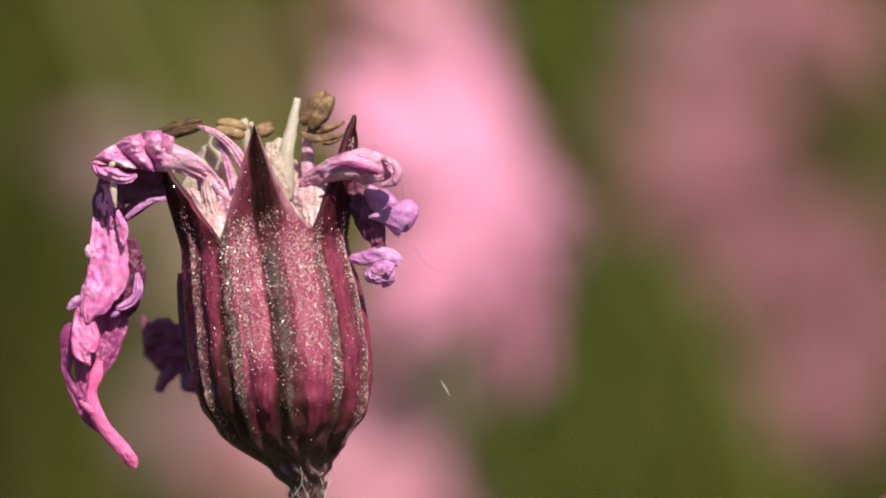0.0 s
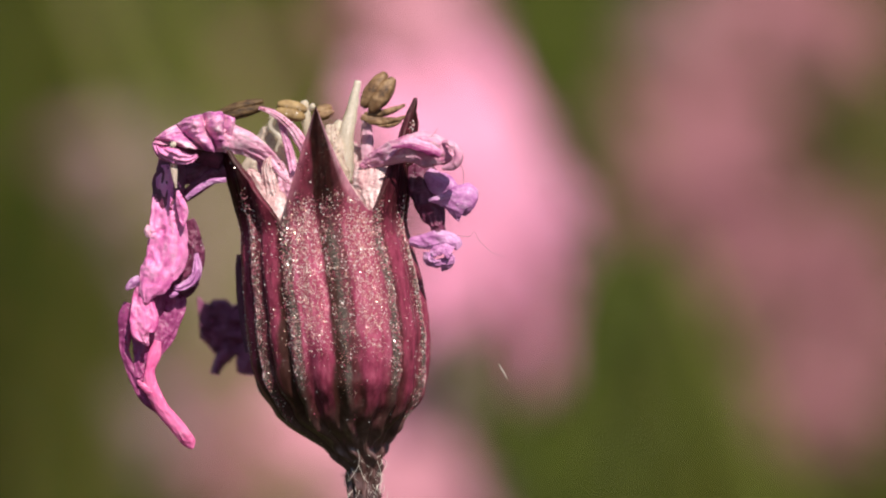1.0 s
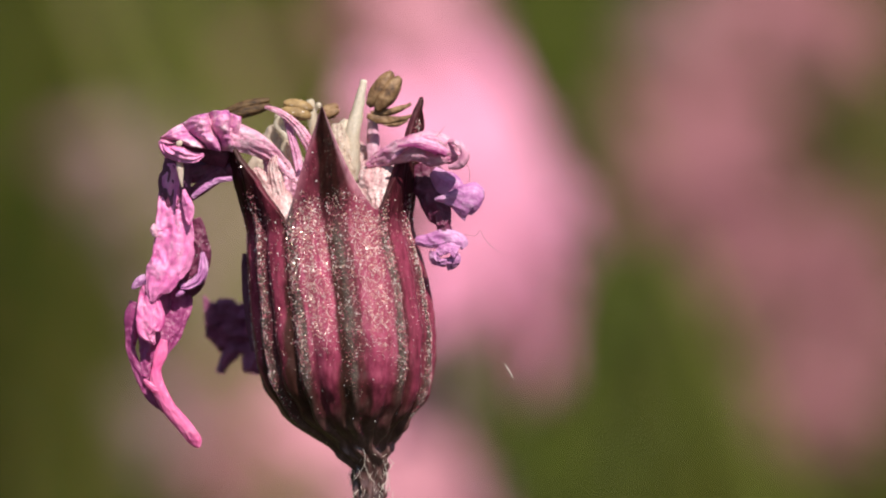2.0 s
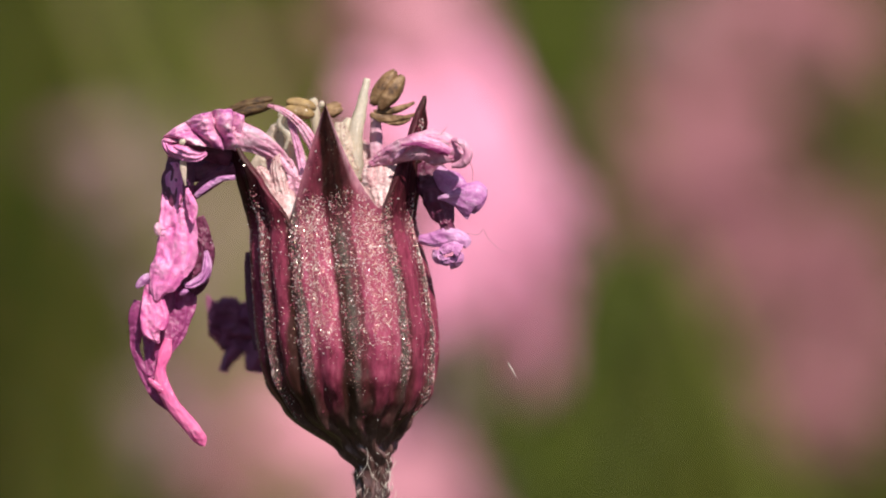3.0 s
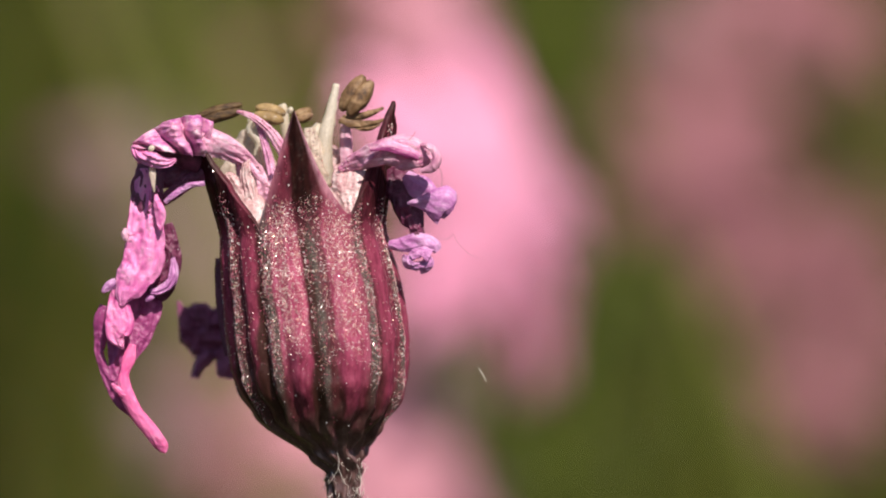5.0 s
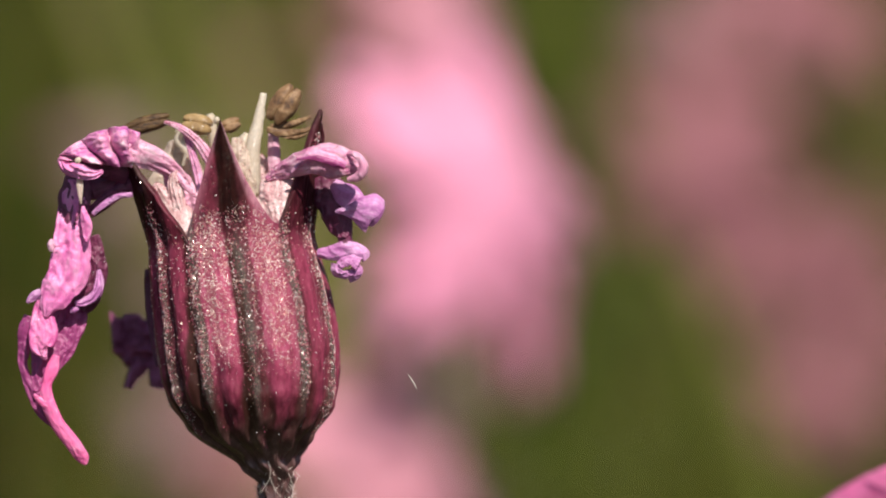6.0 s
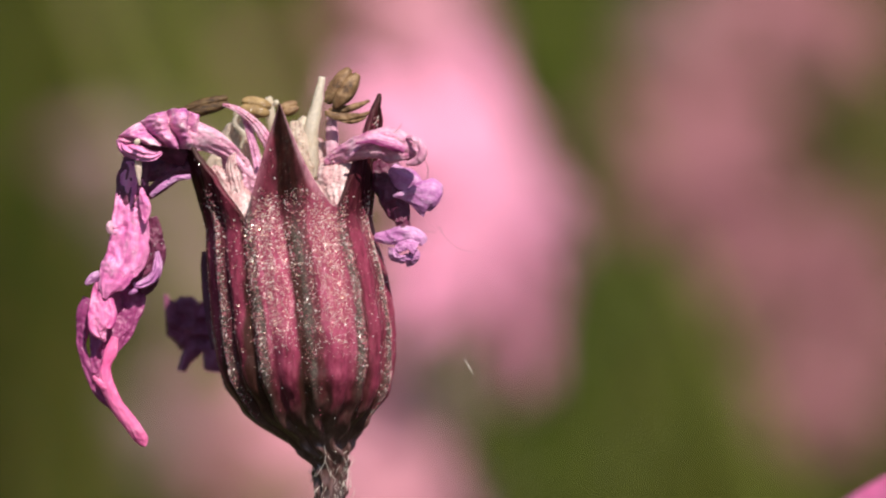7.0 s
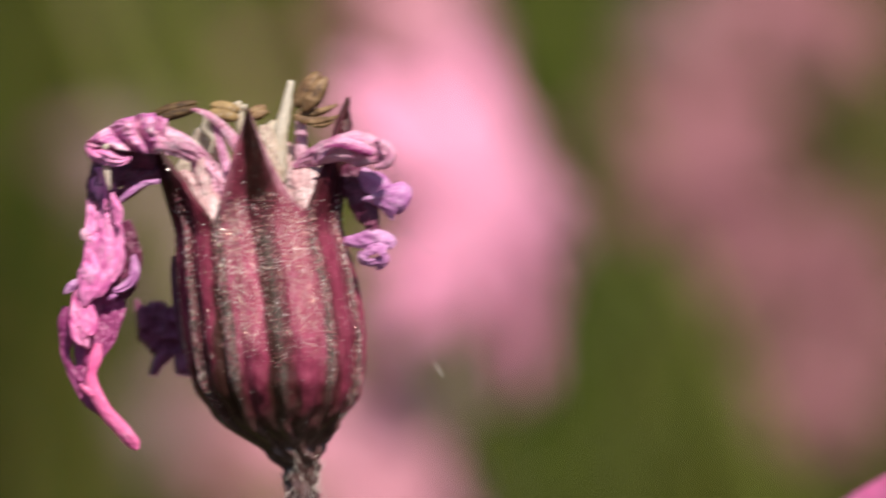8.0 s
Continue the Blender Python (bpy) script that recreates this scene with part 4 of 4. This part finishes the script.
def back_petal(parent):
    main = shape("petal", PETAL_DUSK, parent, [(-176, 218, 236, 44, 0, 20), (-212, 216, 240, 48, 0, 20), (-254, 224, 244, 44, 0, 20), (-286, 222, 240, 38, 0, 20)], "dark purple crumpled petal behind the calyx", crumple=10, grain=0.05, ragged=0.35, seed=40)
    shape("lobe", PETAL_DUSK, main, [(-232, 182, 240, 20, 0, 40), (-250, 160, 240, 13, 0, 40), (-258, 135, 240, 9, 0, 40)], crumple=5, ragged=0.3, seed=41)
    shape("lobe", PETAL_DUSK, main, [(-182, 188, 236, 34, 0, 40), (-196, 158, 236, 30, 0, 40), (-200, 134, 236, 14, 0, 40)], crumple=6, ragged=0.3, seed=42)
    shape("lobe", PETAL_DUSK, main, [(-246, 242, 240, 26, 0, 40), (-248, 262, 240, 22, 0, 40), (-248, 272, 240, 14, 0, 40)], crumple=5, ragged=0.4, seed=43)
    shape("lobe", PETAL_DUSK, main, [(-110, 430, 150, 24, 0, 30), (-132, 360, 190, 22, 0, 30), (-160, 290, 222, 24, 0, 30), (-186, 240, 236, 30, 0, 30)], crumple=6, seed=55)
    # added strip that darkens the calyx's left outline, where shade falls
    shape("petal", PETAL_SHADED, parent, [(-203, 354, 20, 5, 0, 30), (-200, 320, 20, 10, 0, 30), (-194, 250, 20, 11, 0, 30), (-186, 180, 20, 6, 0, 30)], "dark strip for the shade along the calyx edge", crumple=2, seed=44)


def threads(parent):
    for steps in ([(184, 388, -50, 0.4), (205, 386, -50, 0.36), (214, 395, -50, 0.36), (222, 380, -50, 0.3), (245, 358, -50, 0.25), (272, 350, -50, 0.2)],
                  [(134, 556, -125, 0.5), (144, 566, -125, 0.5), (150, 575, -125, 0.35)],
                  [(184, 520, -125, 0.5), (194, 500, -115, 0.5), (194, 478, -105, 0.35)],
                  [(192, 352, -50, 0.07), (200, 300, -50, 0.06), (220, 230, -50, 0.06), (256, 164, -50, 0.06)]):
        v, f = tube(steps, 20, 5)
        part("thread", mesh_of("thread", v, f, THREAD), parent, "fine brownish thread")
    v, f = tube([(257, 162, -50, 0.4), (261, 155, -50, 0.8), (266, 147, -50, 1.0), (272, 135, -50, 0.5)], 12, 6)
    part("fibre", mesh_of("fibre", v, f, HAIR), parent, "short white fibre hanging on a silk thread")


glands(calyx(flower))
stem(flower)
inner_parts(flower)
left_petal(flower)
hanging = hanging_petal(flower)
right_petal(flower)
back_petal(flower)
threads(flower)


# ---- meadow flowers out of focus ----
FOCAL = 784 / math.tan(radians(6.0))


def seen_at(x, y, dist):
    """A place at that distance ahead of the lens, by the view's axes."""
    return EYE + (AHEAD + RIGHT * ((x - 784) / FOCAL) + UPWARD * ((441 - y) / FOCAL)) * dist


def petal_mesh(seed, breadth=1.0, mat=MEADOW_PINK):
    """One petal 17 mm long, deeply cut into four lobes, along +x."""
    pieces = []
    for dy, reach, w in ((-4.4, 12, 1.1), (-1.7, 17, 1.7), (1.7, 17, 1.7), (4.4, 12, 1.1)):
        w *= breadth
        steps = [(0.5, 0, 0, 1.3 * breadth, 80, 15), (5, 0.3, dy * 0.3, 2.2 * breadth, 80, 20), (9, 0.2, dy * 0.75, w * 1.3, 80, 25), (reach, -1.2, dy * 1.15, w * 0.6, 80, 25)]
        pieces.append(ribbon(steps, n=14, m=4, crumple=0.4, grain=0.25, ragged=0.05, thick=0.2, seed=seed + dy, unit=1e-3))
    v, f = joined(pieces)
    return mesh_of("petal", v, f, mat)


FULL = [petal_mesh(q) for q in (1, 2, 3)]
THIN = [petal_mesh(q, 0.7, MEADOW_DUSTY) for q in (4, 5, 6)]
SPARSE = [petal_mesh(q, 0.4, MEADOW_DUSTY) for q in (7, 8, 9)]
DRIED = [petal_mesh(q, 0.75, DRY_PETAL) for q in (14, 15, 16)]
FADED = [petal_mesh(q, 1.0, FADED_PINK) for q in (11, 12, 13)]
BROAD = [petal_mesh(10, 1.7, NEAR_PINK)]


def tube_mm(name, steps, mat, n=16, sides=8):
    v, f = tube(steps, n, sides, unit=1e-3)
    return mesh_of(name, v, f, mat)


CUP = tube_mm("calyx", [(0, -9, 0, 0.8), (0, -8, 0, 2.2), (0, -4, 0, 2.6), (0, 0, 0, 2.0)], MEADOW_CALYX, 12, 10)


def meadow_flower(centre, normal, aim=(1, 0, 0), size=1.0, droop=10.0, lean=(0.0, 0.0), petals=FULL, present=(0, 1, 2, 3, 4), label=""):
    """An open pink meadow flower whose head faces along normal, one petal towards aim, on a stem that reaches the ground."""
    base = Vector((centre.x + lean[0], centre.y + lean[1], 0))
    thing = new("pink_meadow_flower")
    thing.location = base
    plain = "withered tan ragged meadow flower on a thin green stem" if petals is DRIED else "faded pink ragged meadow flower on a thin green stem" if petals is FADED else "open pink ragged meadow flower on a thin green stem" if petals is FULL else "dusty pink ragged meadow flower on a thin green stem"
    tagged(thing, label or plain, "flower", "meadow flowers")
    n = Vector(normal).normalized()
    ax = Vector(aim)
    ax = (ax - n * ax.dot(n)).normalized()
    ay = n.cross(ax)
    head = Matrix.Translation(centre - base) @ Matrix((ax, ay, n)).transposed().to_4x4()
    for k in present:
        ob = part("petal", petals[k % len(petals)], thing)
        ob.matrix_local = head @ pose(0, 0, 0, 0, 0, 72 * k) @ pose(0, 0, 0, 0, droop) @ Matrix.Scale(size, 4)
    cal = part("calyx", CUP, thing)
    cal.matrix_local = head @ Matrix.Scale(size, 4)
    neck = (head @ Vector((0, 0, -0.0085 * size))) * 1e3
    mid = neck * 0.5 + Vector((-n.x, -n.y, 0)) * 12
    part("stem", tube_mm("stem", [(0, -8, 0, 1.2), (mid.x, mid.z, mid.y, 1.0), (neck.x, neck.z, neck.y, 0.8)], MEADOW_STEM, 24), thing)
    return thing


def in_view(r, u, a):
    """A direction from its parts to the right, upward and away along the view."""
    return RIGHT * r + UPWARD * u + AHEAD * a


SLOPE = in_view(0.30, -0.95, 0.1)          # the two big blurred blooms hang along this line
big_bloom = meadow_flower(seen_at(900, 358, 0.36), in_view(0.78, 0.26, -0.57), SLOPE, 1.04, 10)
low_bloom = meadow_flower(seen_at(752, 872, 0.36), in_view(0.76, 0.3, -0.55), SLOPE, 1.0, 12, petals=FADED)
near_bloom = meadow_flower(seen_at(2236, 700, 0.121), in_view(0.0, 0.2, -0.98), in_view(-0.755, -0.656, 0), 1.0, 6, petals=BROAD, present=(0, 1, 2), label="half-shed pink ragged meadow flower with three petals")


def meadow_leaf(low, high, width, mat=MEADOW_STEM, name="grass_blade"):
    """A single long blade of grass that passes two places and is rooted in the ground beneath."""
    way = (high - low).normalized()
    root = low - way * (low.z + 0.01) / way.z
    thing = new(name)
    thing.location = Vector((root.x, root.y, 0))
    tagged(thing, "dry tan grass blade leaning in the meadow" if mat is DRY_LEAF else "long green grass blade leaning in the meadow", "grass", "grass blades")
    tip = (high + way * 0.02 - thing.location) * 1e3
    pts = [(tip.x * q + 10 * q * (1 - q), tip.z * q - 5 * (1 - q), tip.y * q, width * (1 - 0.85 * q ** 3), 0, 30) for q in (0, 0.25, 0.5, 0.75, 1.0)]
    v, f = ribbon(pts, n=40, m=4, crumple=0.3, grain=0.05, ragged=0.02, thick=0.25, unit=1e-3)
    part("blade", mesh_of("blade", v, f, mat), thing)
    return thing


meadow_leaf(seen_at(1140, 600, 0.45), seen_at(880, -80, 0.45), 1.9)
meadow_leaf(seen_at(1010, 860, 0.75), seen_at(700, 420, 0.78), 3.0)
meadow_leaf(seen_at(400, 330, 0.8), seen_at(250, -60, 0.8), 4.5, LIGHT_LEAF)
meadow_leaf(seen_at(260, 300, 0.8), seen_at(120, -60, 0.8), 5.0, LIGHT_LEAF)
meadow_leaf(seen_at(340, 640, 0.9), seen_at(190, 60, 0.9), 6.0, DRY_LEAF)
meadow_leaf(seen_at(430, 560, 1.0), seen_at(330, 150, 1.0), 5.0, DRY_LEAF)
light_blade = meadow_leaf(seen_at(1080, 800, 0.9), seen_at(1120, 560, 0.9), 2.4, LIGHT_LEAF)
meadow_leaf(seen_at(1215, 500, 0.55), seen_at(980, -60, 0.55), 1.9, LIGHT_LEAF)
meadow_leaf(seen_at(1360, 900, 0.5), seen_at(1235, 670, 0.5), 6.0)
meadow_leaf(seen_at(540, 240, 0.75), seen_at(450, -60, 0.75), 4.5, LIGHT_LEAF)
meadow_leaf(seen_at(440, 300, 0.7), seen_at(330, -60, 0.7), 4.0, LIGHT_LEAF)
meadow_leaf(seen_at(980, 900, 0.6), seen_at(1330, 540, 0.65), 4.0)
meadow_leaf(seen_at(1150, 900, 0.7), seen_at(1190, 540, 0.7), 5.0)
meadow_leaf(seen_at(1330, 900, 0.7), seen_at(1250, 560, 0.7), 5.0)
meadow_leaf(seen_at(450, 280, 0.8), seen_at(370, 30, 0.8), 6.0, DRY_LEAF)
meadow_leaf(seen_at(985, 900, 0.5), seen_at(900, 700, 0.5), 3.0)
meadow_leaf(seen_at(1740, 310, 0.6), seen_at(1690, 265, 0.6), 2.8)
meadow_leaf(seen_at(1590, 270, 0.9), seen_at(1440, 130, 0.9), 3.0, DRY_LEAF)


def far_flowers():
    """Flowers further back: a few beside the big blooms, then thinly through the meadow."""
    rng, far = random.Random(21), random.Random(4)
    for x, y, dist, normal, aim, size, petals in (
            (1225, 300, 0.62, (0.5, 0.2, -0.8), (0.2, -1, 0), 1.0, THIN), (1340, 440, 0.62, (0.3, 0.4, -0.8), (0.6, -1, 0), 0.85, SPARSE), (1270, 120, 0.7, (0.4, 0.3, -0.8), (1, 0.5, 0), 1.0, SPARSE),
            (1440, 500, 0.7, (0.2, 0.3, -0.9), (1, 0.3, 0), 1.0, SPARSE), (1500, 710, 0.62, (-0.2, 0.3, -0.9), (0.5, -1, 0), 0.6, SPARSE), (1340, 400, 0.62, (0.3, 0.3, -0.8), (0.3, 1, 0), 0.8, SPARSE), (1560, 560, 0.7, (0.1, 0.4, -0.9), (0.3, 1, 0), 0.8, SPARSE),
            (1395, -5, 0.8, (0.2, 0.5, -0.8), (1, 0.2, 0), 1.1, THIN), (1215, 40, 0.9, (0.2, 0.5, -0.8), (1, 0.6, 0), 0.7, DRIED),
            (250, 290, 0.95, (0.4, 0.3, -0.8), (0.3, -1, 0), 1.0, DRIED), (370, 480, 0.95, (0.3, 0.3, -0.8), (0.6, -1, 0), 1.2, DRIED), (330, 740, 0.9, (0.2, 0.3, -0.9), (1, 0.3, 0), 0.9, DRIED), (420, 330, 1.0, (0.2, 0.4, -0.9), (1, 0.1, 0), 1.0, DRIED),
            (1500, 40, 0.8, (0.2, 0.5, -0.8), (1, 0.4, 0), 1.0, SPARSE), (760, 690, 0.7, (0.2, 0.3, -0.9), (0.3, 1, 0), 0.5, DRIED), (1345, 240, 0.62, (0.3, 0.3, -0.8), (0.5, 1, 0), 0.55, THIN), (1255, 310, 0.55, (0.5, 0.2, -0.8), (0.25, -1, 0), 0.6, THIN), (1420, 700, 0.6, (0.1, 0.3, -0.9), (0.2, 1, 0), 0.7, SPARSE), (430, 830, 0.6, (0.3, 0.3, -0.8), (0.3, -1, 0), 0.68, SPARSE), (800, 50, 0.5, (0.75, 0.3, -0.6), (0.3, -1, 0), 0.75, FADED), (380, 690, 0.75, (0.2, 0.3, -0.9), (0.3, -1, 0), 0.5, SPARSE), (660, 30, 0.7, (0.3, 0.5, -0.8), (1, 0.2, 0), 0.7, SPARSE), (1490, 420, 0.7, (0.2, 0.4, -0.9), (0.4, 1, 0), 0.75, SPARSE)):
        meadow_flower(seen_at(x, y, dist), in_view(*normal), in_view(*aim), size, 12, (rng.uniform(-0.03, 0.03), rng.uniform(-0.03, 0.03)), petals)
    for _ in range(10):
        at = seen_at(far.uniform(100, 1560), far.uniform(0, 880), far.uniform(1.1, 2.0))
        if at.z > 0.1:
            meadow_flower(at, (far.uniform(-0.5, 0.5), -far.uniform(0.3, 1), far.uniform(0.3, 1)), (1, 0.3, 0.2), far.uniform(0.65, 0.9), far.uniform(0, 30), (far.uniform(-0.03, 0.03), far.uniform(-0.03, 0.03)), THIN)


far_flowers()


# ---- what moves ----
SHIFTS = [(0.0, -119, 36), (0.0334, -114, 35), (0.1, -62, 20), (0.2, -56, 21), (0.3, -74, 23), (0.4, -45, 15), (0.5, -79, 25), (0.6, -50, 16), (0.7, -39, 15),
          (0.8, -37, 15), (0.9, -3, 3), (1.0, -15, 5), (1.1, -5, 3), (1.2, 2, -1), (1.3, -1, -1), (1.4, 0, 0), (1.5, 0, 0),
          (1.6, -3, -1), (1.7, -3, 2), (2.8, -11, 4), (2.9, -11, 4), (3.0, 1, 1), (3.1, -2, 1), (3.2, -25, 6), (3.3, -24, 8),
          (3.4, -16, 7), (3.5, -21, 8), (3.6, -18, 7), (3.7, -11, 5), (3.8, -35, 10), (3.9, -48, 11), (4.0, -54, 13), (4.2, -52, 13),
          (5.3, -52, 10), (5.4, -104, 23), (5.5, -90, 20), (5.6, -178, 29), (5.7, -115, 10), (5.8, -122, 12), (5.9, -193, 31), (6.0, -177, 27),
          (6.1, -204, 33), (6.2, -118, 10), (6.3, -126, 11), (6.4, -122, 9), (6.5, -130, 12), (6.6, -137, 13), (6.7, -96, 0), (6.8, -144, 15),
          (6.9, -142, 14), (7.0, -76, -2), (7.1, -75, -3), (7.2, -37, -13), (7.3, -21, -16), (7.4, -25, -16), (7.5, -36, -14), (7.6, -54, -7),
          (7.7, -77, -5), (7.8, -78, -5), (7.9, -86, -2), (8.0, -130, 5)]


# sideways sway of the hanging petal, in steps at its tip
PETAL_SWAY = [(0.0, 0), (1.5, 0), (3.0, 5), (3.5, 1), (4.0, -9), (4.2, -10), (5.3, -15), (5.4, -30), (5.5, -40), (5.6, -34), (5.7, -37), (5.8, -41), (5.9, -10), (6.0, -31), (6.1, -2), (6.2, -25), (6.3, -6), (6.5, 13), (6.8, 0), (7.0, -24), (7.2, -10), (7.5, -14), (8.0, 14)]
NEAR_SWAY = [(0.0, 100), (0.3, 135), (1.0, 160), (3.0, 160), (4.2, 140), (5.3, 96), (5.5, 70), (5.7, 34), (5.9, 0), (6.1, -8), (6.3, 32), (6.5, 17), (6.7, 42), (6.9, 12), (7.1, 70), (7.3, 112), (7.5, 84), (7.7, 68), (7.9, 60), (8.0, 30)]
BACK_SWAY = [(0.0, -28), (0.4, -20), (1.0, 0), (1.7, 4), (2.8, 0), (3.5, -2), (4.2, -4), (5.3, -4), (5.9, -16), (6.5, -24), (7.0, -20), (7.5, -8), (8.0, -26)]

BLADE_SWAY = [(0.0, -20), (1.0, -110), (2.8, -110), (4.2, -110), (5.3, -60), (5.9, 10), (6.3, 20), (6.5, -50), (6.7, 0), (7.0, 10), (7.3, -60), (7.7, -60), (8.0, 0)]


def sway(thing, rows, unit):
    place = Matrix.Translation(thing.location)
    walk(thing, [(t, Matrix.Translation(RIGHT * (d * unit)) @ place) for t, d in rows])


def motions():
    rows = []
    for t, dx, dy in SHIFTS:
        lean = Matrix.Translation((0, 0, 350 * U)) @ pose(0, 0, 0, 0, math.degrees((dx + 21) / 9750)) @ Matrix.Translation((0, 0, -350 * U))
        rows.append((t, Matrix.Translation(FOCUS + RIGHT * ((dx - 144) * U) + UPWARD * ((-359 - dy) * U)) @ pose(0, 0, 0, -TILT) @ lean))
    walk(flower, rows)
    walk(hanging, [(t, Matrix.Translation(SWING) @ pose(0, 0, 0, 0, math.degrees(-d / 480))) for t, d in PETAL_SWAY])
    sway(near_bloom, NEAR_SWAY, U * 1.08)
    sway(big_bloom, BACK_SWAY, U * 3.2)
    sway(low_bloom, BACK_SWAY, U * 5)
    sway(light_blade, BLADE_SWAY, U * 8)


motions()
